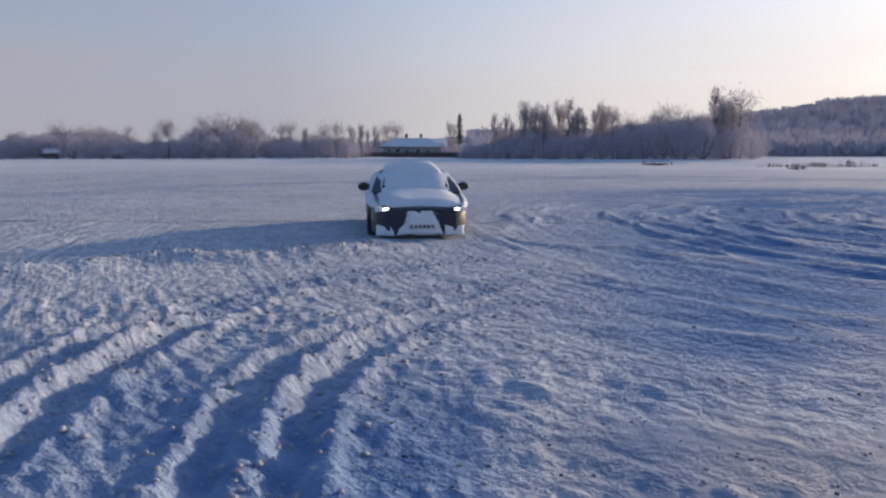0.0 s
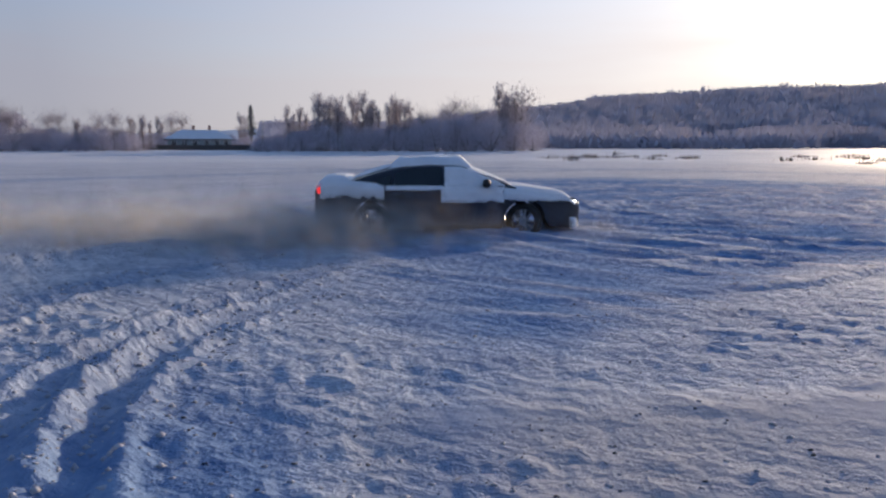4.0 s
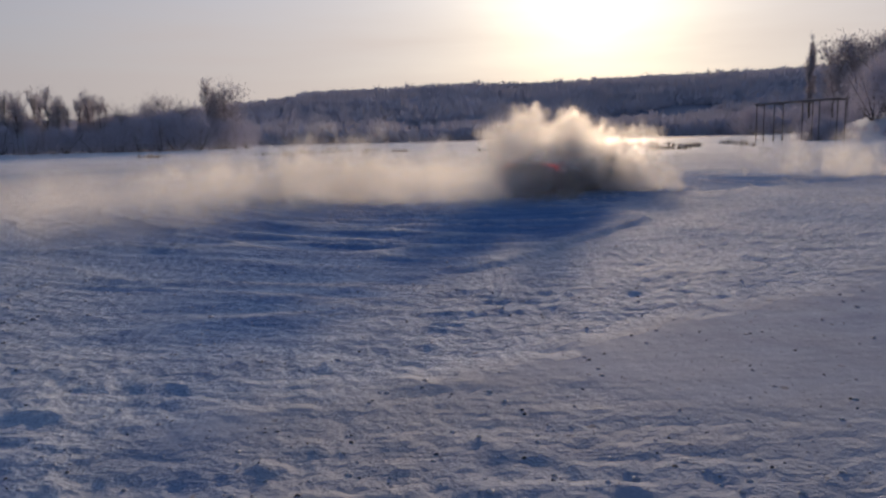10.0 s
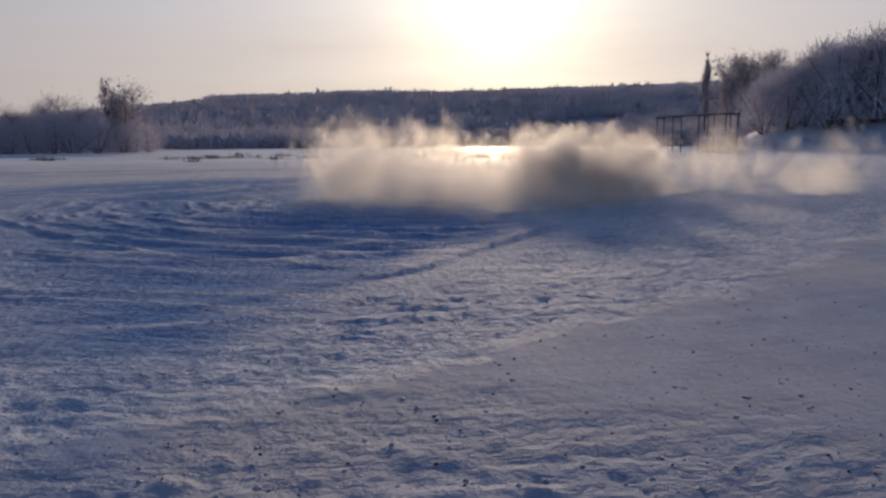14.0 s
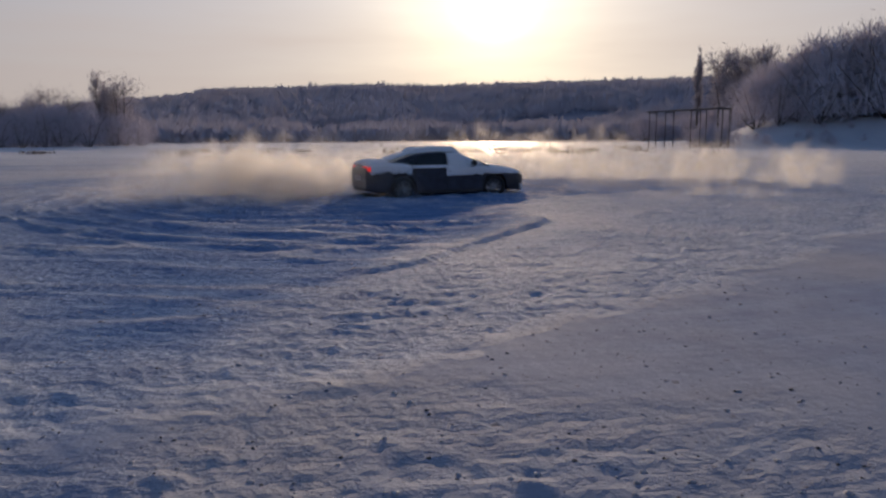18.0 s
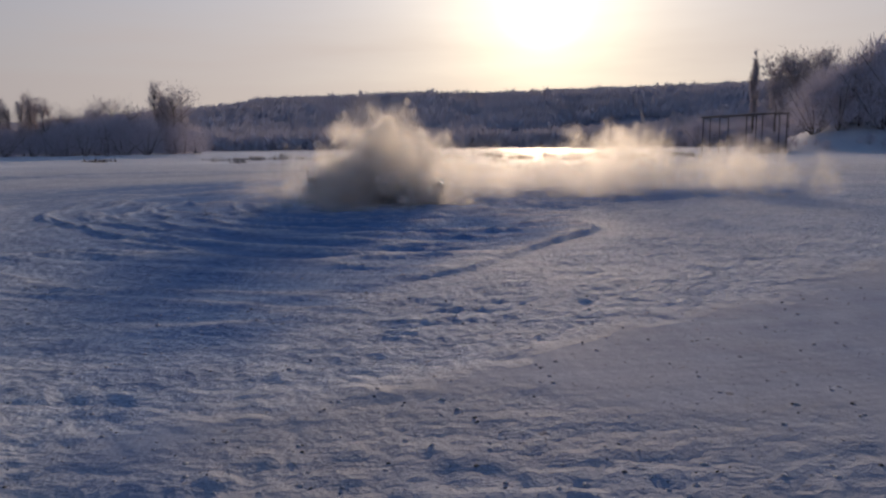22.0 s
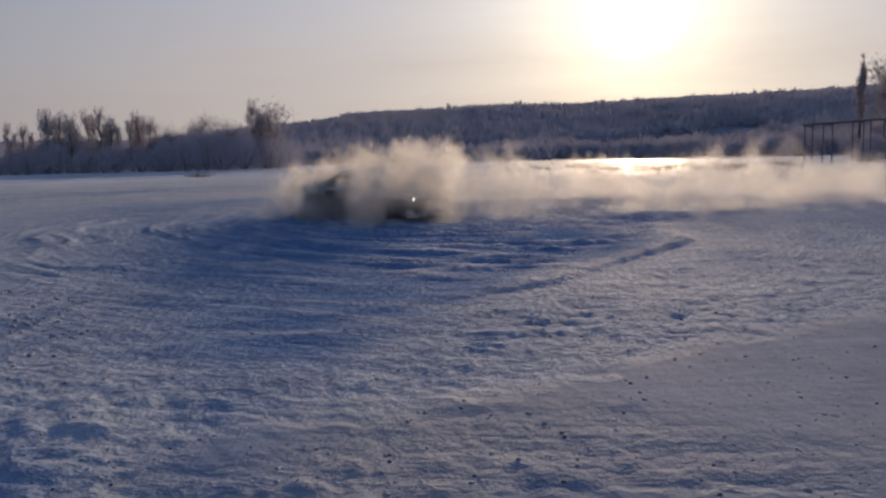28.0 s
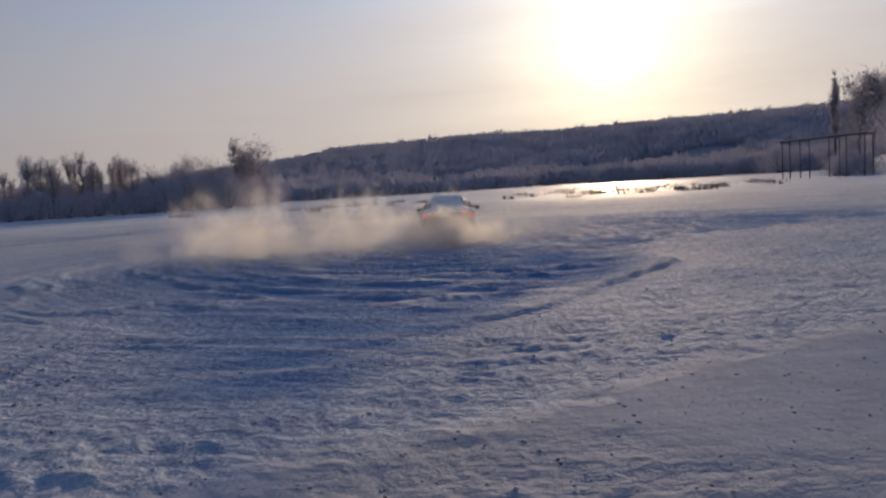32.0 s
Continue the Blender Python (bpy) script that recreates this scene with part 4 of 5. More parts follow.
# ---- plants ----
def twig_cloud(n, place, length, width, lean, rng):
    """n thin bent slivers, each a triangle, as coordinate rows."""
    p = place(n)
    d = rng.normal(size=(n, 3)) * np.array([1, 1, 0.75]) + np.array([0, 0, lean])
    d /= np.linalg.norm(d, axis=1, keepdims=True)
    side = np.cross(d, rng.normal(size=(n, 3)))
    side /= np.linalg.norm(side, axis=1, keepdims=True)
    ln = length * rng.uniform(0.5, 1.3, (n, 1))
    return np.stack([p - side * width / 2, p + side * width / 2, p + d * ln], 1).reshape(-1, 3)


def bare_tree(name, h, spread, low, seed, slim=False, twigs=1400, thick=0.006):
    """A leafless tree: trunk and limbs as one mesh, the frosted twigs of its crown as another."""
    rng = np.random.default_rng(seed)
    top = new(name)
    bm = bmesh.new()
    trunk = [Vector((0, 0, -0.4))]
    for k in range(1, 7):
        trunk.append(Vector((rng.normal() * 0.02 * h * k / 6, rng.normal() * 0.02 * h * k / 6, h * 0.85 * k / 6)))
    for k, (a, b) in enumerate(zip(trunk, trunk[1:])):
        rod(bm, a, b, h * 0.018 * (1 - k / 7), h * 0.018 * (1 - (k + 1) / 7), 6)
    tips = []
    for k in range(16 if not slim else 22):
        t = rng.uniform(low, 0.95)
        i = min(5, int(t * 6))
        a = trunk[i].lerp(trunk[i + 1], t * 6 - i)
        ang = rng.uniform(0, 6.283)
        reach = spread * (1 - 0.55 * abs(t - 0.5)) * rng.uniform(0.6, 1.0) * (1.15 - t * 0.5)
        rise = h * (0.20 if not slim else 0.22) * rng.uniform(0.6, 1.2)
        mid = a + Vector((math.cos(ang) * reach * 0.55, math.sin(ang) * reach * 0.55, rise * 0.45))
        end = a + Vector((math.cos(ang) * reach, math.sin(ang) * reach, rise))
        rod(bm, a, mid, h * 0.006, h * 0.004, 4)
        rod(bm, mid, end, h * 0.004, h * 0.0015, 4)
        tips += [a.lerp(mid, 0.7), mid, mid.lerp(end, 0.5), end]
    tips += trunk[4:]
    part("trunk", bm, M_BARK, top)
    T = np.array([list(v) for v in tips])
    sp = spread * (0.26 if not slim else 0.2)
    co = twig_cloud(twigs, lambda n: T[rng.integers(0, len(T), n)] + rng.normal(size=(n, 3)) * sp * np.array([1, 1, 0.8]), h * 0.075, h * thick, 0.9 if not slim else 2.0, rng)
    c = new("crown", raw_mesh("crown", co, 3, np.arange(len(co)), M_TWIG))
    c.parent = top
    return top


def bush(name, h, w, seed, mat, twigs=1500, lean=1.6):
    """A leafless thicket clump: stems from the ground and a dense twig mass."""
    rng = np.random.default_rng(seed)
    top = new(name)
    bm = bmesh.new()
    for k in range(9):
        a = Vector((0, 0, -0.4))
        b = a + Vector((rng.normal() * w * 0.3, rng.normal() * w * 0.3, h * rng.uniform(0.6, 1.0)))
        rod(bm, a, b, h * 0.012, h * 0.003, 4)
    part("stem", bm, M_BARK, top)

    def place(n):
        z = h * rng.uniform(0, 1, n) ** 0.85
        rad = w * 0.5 * np.sqrt(np.clip(1.04 - (z / h) ** 2.2, 0.02, 1)) * np.sqrt(rng.uniform(0, 1, n))
        a = rng.uniform(0, 6.283, n)
        lump = 1 + 0.25 * np.sin(a * 3 + seed) + 0.15 * np.sin(a * 7 + z)
        return np.stack([np.cos(a) * rad * lump, np.sin(a) * rad * lump, z * (1 + 0.1 * np.sin(a * 5))], -1)

    co = twig_cloud(twigs, place, h * 0.22, h * 0.014, lean, rng)
    c = new("crown", raw_mesh("crown", co, 3, np.arange(len(co)), mat))
    c.parent = top
    return top


def conifer(h, seed):
    rng = np.random.default_rng(seed)
    top = new("conifer_tree")
    bm = bmesh.new()
    rod(bm, (0, 0, -0.4), (0, 0, h), h * 0.016, h * 0.003, 6)
    part("trunk", bm, M_BARK, top)

    def place(n):
        z = h * rng.uniform(0.3, 1, n)
        rad = h * 0.24 * (1.05 - z / h) * rng.uniform(0.2, 1, n) * (0.7 + 0.3 * np.sign(np.sin(z * 5)))
        a = rng.uniform(0, 6.283, n)
        return np.stack([np.cos(a) * rad, np.sin(a) * rad, z], -1)

    co = twig_cloud(1100, place, h * 0.07, h * 0.014, -0.3, rng)
    c = new("crown", raw_mesh("crown", co, 3, np.arange(len(co)), M_PINE))
    c.parent = top
    return top


PLANTS = {}


def plant(proto, az, d, scale, turn, label, group, category="tree", el=None):
    """Sets a copy of a plant, or the plant itself the first time, on the ground at a bearing and a distance.
    el: the elevation of its top in degrees, in place of a scale."""
    p = around(az, d)
    if el is not None:
        tall = max(v.co.z for c in proto.children for v in c.data.vertices)
        scale = max(0.2, (EYE.z + d * math.tan(radians(el)) - height_at(p.x, p.y)) / tall)
    m = Matrix.LocRotScale((p.x, p.y, height_at(p.x, p.y)), Euler((0, 0, turn)), None)
    if proto.name in PLANTS:
        kept = proto.scale.copy()
        proto.scale = (scale,) * 3
        ob = copy_thing(proto, m)
        proto.scale = kept
    else:
        PLANTS[proto.name] = 1
        ob = proto
        ob.matrix_basis = m @ Matrix.Diagonal((scale, scale, scale, 1))
    return tagged(ob, label, category, group)


def build_shore_plants():
    rng = random.Random(5)
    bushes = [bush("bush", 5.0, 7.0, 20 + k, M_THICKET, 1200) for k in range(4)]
    rounds = [bare_tree("tree", 10.0, 3.4, 0.3, 30 + k) for k in range(4)]
    slims = [bare_tree("slender_tree", 12.0, 1.6, 0.1, 40 + k, True, 1500) for k in range(3)]
    lone = bare_tree("lone_tree", 10.0, 3.0, 0.5, 50, False, 1800)
    pop = bare_tree("poplar_tree", 22.0, 0.9, 0.3, 51, True, 2600)
    broad = [bare_tree("spreading_tree", 16.0, 4.0, 0.35, 60 + k, False, 3200, 0.008) for k in range(2)]
    pine = conifer(11.0, 52)
    # dense thicket along the far shore; its height follows the bearing
    prof = ((-38, 1.1), (-31, 1.3), (-27, 1.9), (-24, 1.9), (-21.5, 1.2), (-19, 1.4), (-18, 2.6), (-14, 2.6), (-13, 1.4), (-9, 1.7), (-6, 1.2), (-2, 0.9), (3, 1.0), (6, 2.3), (12, 2.3), (14, 2.8), (16, 3.5), (19.5, 3.6), (21.5, 2.9), (22.6, 1.6))
    az = -38.0
    while az < 22.6:
        el = float(np.interp(az, [p[0] for p in prof], [p[1] for p in prof]))
        for d in (181, 190, 201):
            if -6.2 < az < 1.4 and d < 215:
                dd = d + 44
            else:
                dd = d
            a = az + rng.uniform(-0.5, 0.5)
            e = el * rng.uniform(0.72, 1.06) * (0.8 if d == 181 else 1)
            plant(rng.choice(bushes), a, dd + rng.uniform(-3, 3), 1, rng.uniform(0, 6), "leafless frosted thicket on the snowy shore", "thicket along the shore", "bush", e)
        az += max(0.55, 0.42 * el)
    # taller trees standing out of it
    for a, el, kind in ((-31.5, 1.7, 0), (-29.8, 1.6, 0), (-27.2, 2.4, 0), (-25.5, 2.2, 0), (-24.3, 2.1, 0), (-22.7, 2.15, 0), (-21.0, 1.9, 0), (-17.8, 3.0, 0), (-16.9, 3.2, 0), (-16.0, 3.25, 0), (-15.1, 3.2, 0), (-14.3, 3.1, 0), (-12.1, 2.6, 0), (-11.5, 2.7, 0), (-10.4, 2.0, 1), (-9.0, 2.7, 0), (-8.1, 2.75, 0), (-7.0, 2.3, 1), (-6.2, 2.3, 1), (-5.2, 2.2, 1), (-4.3, 2.6, 0), (-3.6, 2.6, 0), (0.5, 2.6, 1), (3.9, 3.2, 1), (4.8, 3.2, 1), (6.2, 4.2, 1), (6.9, 4.0, 1), (7.6, 3.9, 1), (8.7, 4.2, 1), (9.5, 4.35, 1), (10.2, 3.7, 1), (11.4, 3.8, 1), (11.9, 4.1, 1), (12.7, 3.7, 1), (14.0, 3.3, 0), (16.0, 3.8, 0), (16.9, 4.1, 0), (18.0, 3.9, 0), (19.8, 5.0, 1), (21.0, 4.9, 0), (21.6, 5.0, 0), (20.4, 4.2, 1)):
        d = rng.uniform(186, 196) + (40 if -6 < a < 1.4 else 0)
        pr = rng.choice(rounds if kind == 0 else slims)
        if kind == 1:
            plant(rng.choice(slims), a + rng.uniform(0.25, 0.5), d + 6, 1, rng.uniform(0, 6), "tall slender bare tree with upright branches", "bare trees on the far shore", el=el * rng.uniform(0.82, 0.95))
        plant(pr, a, d, 1, rng.uniform(0, 6), "bare round-crowned tree with frosted twigs" if kind == 0 else "tall slender bare tree with upright branches", "bare trees on the far shore", el=el + 0.1)
    plant(lone, -20.1, 178, 1, 1.0, "lone bare tree with a round frosted crown", "", el=2.85)
    plant(pine, 1.25, 224, 1, 0.5, "dark conifer standing behind the house", "", el=3.15)
    # poplar and trees on the steep bank
    plant(pop, 63.0, 232, 1, 0.3, "tall columnar bare poplar above the bank", "", el=6.7)
    for a, el, kind in ((64.4, 5.6, 0), (65.3, 5.9, 0), (66.3, 5.7, 0), (67.3, 6.0, 0)):
        d = 225
        plant(broad[int(a) % 2], a, d, 1, rng.uniform(0, 6), "bare spreading tree above the bank", "trees above the bank", el=el + 0.9)
    for k in range(46):
        a = rng.uniform(66.5, 82)
        d = rng.uniform(158, 176)
        el = float(np.interp(a, (66, 69, 72, 75, 82), (5.0, 6.25, 7.35, 8.0, 8.4)))
        plant(rng.choice(bushes if k % 3 else rounds), a, d, 1, rng.uniform(0, 6), "frosted leafless thicket on the steep snowy bank", "thicket on the bank", "bush", el * rng.uniform(0.8, 1.08))
    for k in range(34):
        a, d = (rng.uniform(62.9, 65.6), rng.uniform(141, 151)) if k < 12 else (rng.uniform(66, 82), rng.uniform(143, 157))
        plant(rng.choice(bushes), a, d, rng.uniform(0.5, 0.9) if k < 12 else rng.uniform(0.15, 0.42), rng.uniform(0, 6), "small leafless shrub on the snowy bank", "shrubs on the bank", "bush")
    for k in range(22):
        a, d = rng.uniform(58.5, 67), rng.uniform(225, 300)
        plant(rng.choice(bushes), a, d, rng.uniform(0.9, 1.7), rng.uniform(0, 6), "leafless thicket at the foot of the hill", "thicket below the hill", "bush")


build_shore_plants()


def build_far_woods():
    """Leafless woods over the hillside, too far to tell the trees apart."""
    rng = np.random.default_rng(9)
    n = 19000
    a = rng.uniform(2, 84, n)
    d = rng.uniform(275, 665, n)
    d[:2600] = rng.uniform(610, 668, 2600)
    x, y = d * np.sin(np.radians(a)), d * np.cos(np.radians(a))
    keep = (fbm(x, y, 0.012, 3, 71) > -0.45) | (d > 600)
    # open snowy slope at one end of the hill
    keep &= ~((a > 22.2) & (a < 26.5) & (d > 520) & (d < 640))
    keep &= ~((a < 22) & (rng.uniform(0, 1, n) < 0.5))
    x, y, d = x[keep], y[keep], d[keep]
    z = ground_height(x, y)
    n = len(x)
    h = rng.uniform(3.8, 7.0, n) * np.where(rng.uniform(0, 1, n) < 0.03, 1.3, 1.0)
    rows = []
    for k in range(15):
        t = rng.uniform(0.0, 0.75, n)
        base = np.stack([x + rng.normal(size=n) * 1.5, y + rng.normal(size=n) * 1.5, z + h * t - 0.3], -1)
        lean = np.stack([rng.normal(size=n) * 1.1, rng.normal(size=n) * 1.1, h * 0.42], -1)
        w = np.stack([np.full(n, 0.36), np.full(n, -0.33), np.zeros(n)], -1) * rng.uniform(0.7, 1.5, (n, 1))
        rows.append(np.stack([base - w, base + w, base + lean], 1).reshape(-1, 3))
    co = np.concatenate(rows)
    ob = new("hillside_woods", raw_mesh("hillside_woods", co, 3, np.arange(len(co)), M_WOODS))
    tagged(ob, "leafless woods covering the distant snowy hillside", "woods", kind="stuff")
    # dry reeds and weeds along the edge of the ice
    n = 2600
    c = rng.integers(0, 60, n)
    ca, cd = rng.uniform(14, 60, 60), rng.uniform(88, 165, 60)
    ca[:26], cd[:26] = rng.uniform(44, 56, 26), rng.uniform(80, 125, 26)
    a, d = ca[c] + rng.normal(size=n) * 0.35, cd[c] + rng.normal(size=n) * 2.0
    x, y = d * np.sin(np.radians(a)), d * np.cos(np.radians(a))
    p = np.stack([x, y, ground_height(x, y) - 0.03], -1)
    w = np.stack([rng.normal(size=n), rng.normal(size=n), np.zeros(n)], -1) * 0.04
    tip = np.stack([rng.normal(size=n) * 0.15, rng.normal(size=n) * 0.15, rng.uniform(0.2, 0.75, n)], -1)
    co = np.stack([p - w, p + w, p + tip], 1).reshape(-1, 3)
    ob = new("dry_reeds", raw_mesh("dry_reeds", co, 3, np.arange(len(co)), M_REED))
    tagged(ob, "dry brown reeds poking through the snow at the lake edge", "reeds", kind="stuff")


build_far_woods()


# ---- buildings and other things on the shore ----
def build_house():
    p = around(-2.4, 212)
    house = new("house")
    house.matrix_basis = Matrix.Translation((p.x, p.y, height_at(p.x, p.y))) @ Matrix.Rotation(radians(2.4), 4, "Z")
    tagged(house, "low pale house with a snow-covered hipped roof", "house")
    bm = bmesh.new()
    box(bm, (16.0, 8.0, 3.0), (0, 0, 1.4))
    wall = part("wall", bm, M_WALLPAINT, house)
    bm = bmesh.new()
    e, r = [(-8.9, -4.8, 2.85), (8.9, -4.8, 2.85), (8.9, 4.8, 2.85), (-8.9, 4.8, 2.85)], [(-4.6, 0, 5.3), (4.6, 0, 5.3)]
    lo = [bm.verts.new((x, y, z - 0.3)) for x, y, z in e]
    hi = [bm.verts.new(v) for v in e]
    rd = [bm.verts.new(v) for v in r]
    bm.faces.new(lo[::-1])
    for i in range(4):
        bm.faces.new((lo[i], lo[(i + 1) % 4], hi[(i + 1) % 4], hi[i]))
    for f in ((hi[0], hi[1], rd[1], rd[0]), (hi[1], hi[2], rd[1]), (hi[2], hi[3], rd[0], rd[1]), (hi[3], hi[0], rd[0])):
        bm.faces.new(f)
    roof = part("roof", bm, M_SNOW, house, "snow-covered hipped roof", 10)
    for x in (-1.5, 2.6):
        bm = bmesh.new()
        box(bm, (0.7, 0.7, 1.7), (x, 0.3, 5.6), 0.04)
        part("chimney", bm, M_BRICK, roof)
    bm = bmesh.new()
    box(bm, (18.0, 0.12, 0.3), (0, -4.83, 2.66))
    part("eaves_board", bm, M_TIMBER, house)
    for x in (-6.4, -3.8, -1.2, 1.8, 4.4, 6.6):
        bm = bmesh.new()
        box(bm, (1.3, 0.12, 1.4), (x, -4.02, 1.7), 0.02)
        w = part("window", bm, M_PLATE, house, "white-framed window")
        for s in (-0.3, 0.3):
            bm = bmesh.new()
            box(bm, (0.5, 0.04, 1.15), (x + s, -4.09, 1.7))
            part("pane", bm, M_PANE, w)


build_house()


def build_fence():
    """Dark board fence along the shore below the house."""
    fence = new("fence")
    a0, a1 = around(-8.0, 196), around(2.4, 196)
    fence.matrix_basis = Matrix.Translation((a0.x, a0.y, height_at(a0.x, a0.y) - 0.1)) @ Matrix.Rotation(math.atan2(a1.y - a0.y, a1.x - a0.x), 4, "Z")
    tagged(fence, "long dark weathered board fence on the snowy shore", "fence")
    n = 60
    step_x = (a1 - a0).length / n
    bm = bmesh.new()
    box(bm, (step_x * 0.94, 0.05, 1.25), (step_x / 2, 0, 0.75), 0.01)
    first = part("board_panel", bm, M_TIMBER, fence)
    bm = bmesh.new()
    box(bm, (0.16, 0.16, 1.7), (0, 0.08, 0.75), 0.02)
    post = part("post", bm, M_TIMBER, fence)
    for k in range(1, n):
        for src in (first, post):
            c = src.copy()
            scene.collection.objects.link(c)
            c.location = (step_x * k, 0, random.uniform(-0.08, 0.08))


build_fence()


def build_shed(az, d, w, h, label):
    p = around(az, d)
    shed = new("shed")
    shed.matrix_basis = Matrix.Translation((p.x, p.y, height_at(p.x, p.y) - 0.1)) @ Matrix.Rotation(radians(-az), 4, "Z")
    tagged(shed, label, "shed", "sheds on the shore")
    bm = bmesh.new()
    box(bm, (w, w * 0.7, h), (0, 0, h / 2), 0.03)
    part("wall", bm, M_TIMBER, shed)
    bm = bmesh.new()
    loft(bm, [[(x, -w * 0.45, h - 0.1), (x, 0, h + w * 0.22), (x, w * 0.45, h - 0.1), (x, w * 0.45, h + 0.15), (x, 0, h + w * 0.22 + 0.25), (x, -w * 0.45, h + 0.15)] for x in (-w * 0.56, w * 0.56)])
    part("roof", bm, M_SNOW, shed, "snow-covered roof", 10)
    bm = bmesh.new()
    box(bm, (w * 0.22, 0.08, h * 0.75), (w * 0.1, -w * 0.36, h * 0.38), 0.01)
    part("door", bm, M_BARK, shed)


for az_, d_, w_, h_ in ((-27.6, 180, 3.0, 1.3), (-23.4, 182, 2.6, 1.2), (5.9, 190, 3.0, 1.3)):
    build_shed(az_, d_, w_, h_, "small dark wooden shed with snow on its roof")


def build_pole(az, d, h, arm, label):
    p = around(az, d)
    pole = new("lamp_post")
    pole.matrix_basis = Matrix.Translation((p.x, p.y, height_at(p.x, p.y))) @ Matrix.Rotation(radians(-az), 4, "Z")
    tagged(pole, label, "pole", "poles on the shore")
    bm = bmesh.new()
    rod(bm, (0, 0, -0.4), (0, 0, h), 0.14, 0.09, 8)
    part("shaft", bm, M_CONCRETE, pole)
    bm = bmesh.new()
    box(bm, (arm, 0.12, 0.14), (0, 0, h - 0.15), 0.02)
    part("crossarm", bm, M_CONCRETE, pole)
    for s in (-0.42, 0.42):
        bm = bmesh.new()
        rod(bm, (s * arm, 0, h - 0.1), (s * arm, 0, h + 0.15), 0.05, 0.04, 6)
        part("insulator", bm, M_PLATE, pole)


build_pole(2.05, 188, 6.2, 1.4, "pale concrete pole standing by the house")
build_pole(7.9, 172, 4.0, 1.6, "low pale post with a crossarm at the edge of the ice")
build_pole(-7.9, 186, 4.5, 1.2, "pale concrete pole by the fence")


def build_gantry():
    """Steel pipe rack: posts carrying a pipe above the snow."""
    rack = new("pipe_rack")
    a, b = around(59.7, 150), around(64.7, 136)
    ang = math.atan2(b.y - a.y, b.x - a.x)
    za = height_at(a.x, a.y)
    rack.matrix_basis = Matrix.Translation((a.x, a.y, za)) @ Matrix.Rotation(ang, 4, "Z")
    tagged(rack, "dark steel pipe rack on posts beside the bank", "pipe rack")
    ln = (b - a).length
    for k, (t, off) in enumerate(((0.0, 0), (0.0, 1.6), (0.24, 0), (0.26, 1.6), (0.60, 0), (0.63, 1.6), (0.80, 0), (1.0, 0), (1.0, 1.6))):
        bm = bmesh.new()
        rod(bm, (ln * t, off, -0.6), (ln * t, off, 6.6), 0.10, 0.10, 8)
        box(bm, (0.34, 0.34, 0.05), (ln * t, off, 6.55))
        part("post", bm, M_STEEL, rack)
    for off, z, r in ((0.0, 6.75, 0.13), (1.6, 6.7, 0.09)):
        bm = bmesh.new()
        rod(bm, (-0.6, off, z), (ln + 0.6, off, z), r, r, 10)
        part("pipe", bm, M_STEEL, rack)
    for t in (0.0, 0.25, 0.61, 1.0):
        bm = bmesh.new()
        rod(bm, (ln * t, -0.3, 6.5), (ln * t, 1.9, 6.5), 0.08, 0.08, 6)
        part("crossbar", bm, M_STEEL, rack)


build_gantry()


# ---- crumbs and clods on the ice ----
def build_clods():
    rng = np.random.default_rng(12)
    base = np.array([[1, 0, 0], [-1, 0, 0], [0, 1, 0], [0, -1, 0], [0, 0, 1], [0, 0, -0.3]], dtype=float)
    tri = np.array([[0, 2, 4], [2, 1, 4], [1, 3, 4], [3, 0, 4], [2, 0, 5], [1, 2, 5], [3, 1, 5], [0, 3, 5]])

    def scatter(name, n, az, dist, size, mat, label, category):
        a, d = rng.uniform(*az, n), dist[0] * (dist[1] / dist[0]) ** rng.uniform(0, 1, n)
        x, y = d * np.sin(np.radians(a)), d * np.cos(np.radians(a))
        s = size[0] * (size[1] / size[0]) ** (rng.uniform(0, 1, n) ** 2.2)
        z = ground_height(x, y) + s * 0.1
        v = base[None] * s[:, None, None] * rng.uniform(0.6, 1.4, (n, 6, 3)) * np.array([1.2, 1.2, 0.75])
        co = (v + np.stack([x, y, z], -1)[:, None]).reshape(-1, 3)
        idx = (tri[None] + (np.arange(n) * 6)[:, None, None]).reshape(-1)
        ob = new(name, raw_mesh(name, co, 3, idx, mat))
        tagged(ob, label, category, kind="stuff")

    scatter("ice_crumbs", 1100, (-5, 80), (2.2, 12), (0.003, 0.016), M_GRIT, "dark crumbs of dirty ice scattered on the lake", "ice crumbs")
    scatter("snow_clods", 1500, (-34, 80), (2.2, 22), (0.005, 0.022), M_CLOD, "loose clods of snow thrown over the ice", "snow clods")
    scatter("packed_clods", 700, (-34, 80), (2.4, 16), (0.004, 0.022), M_CLOD, "greyish packed snow lumps on the ice", "snow lumps")


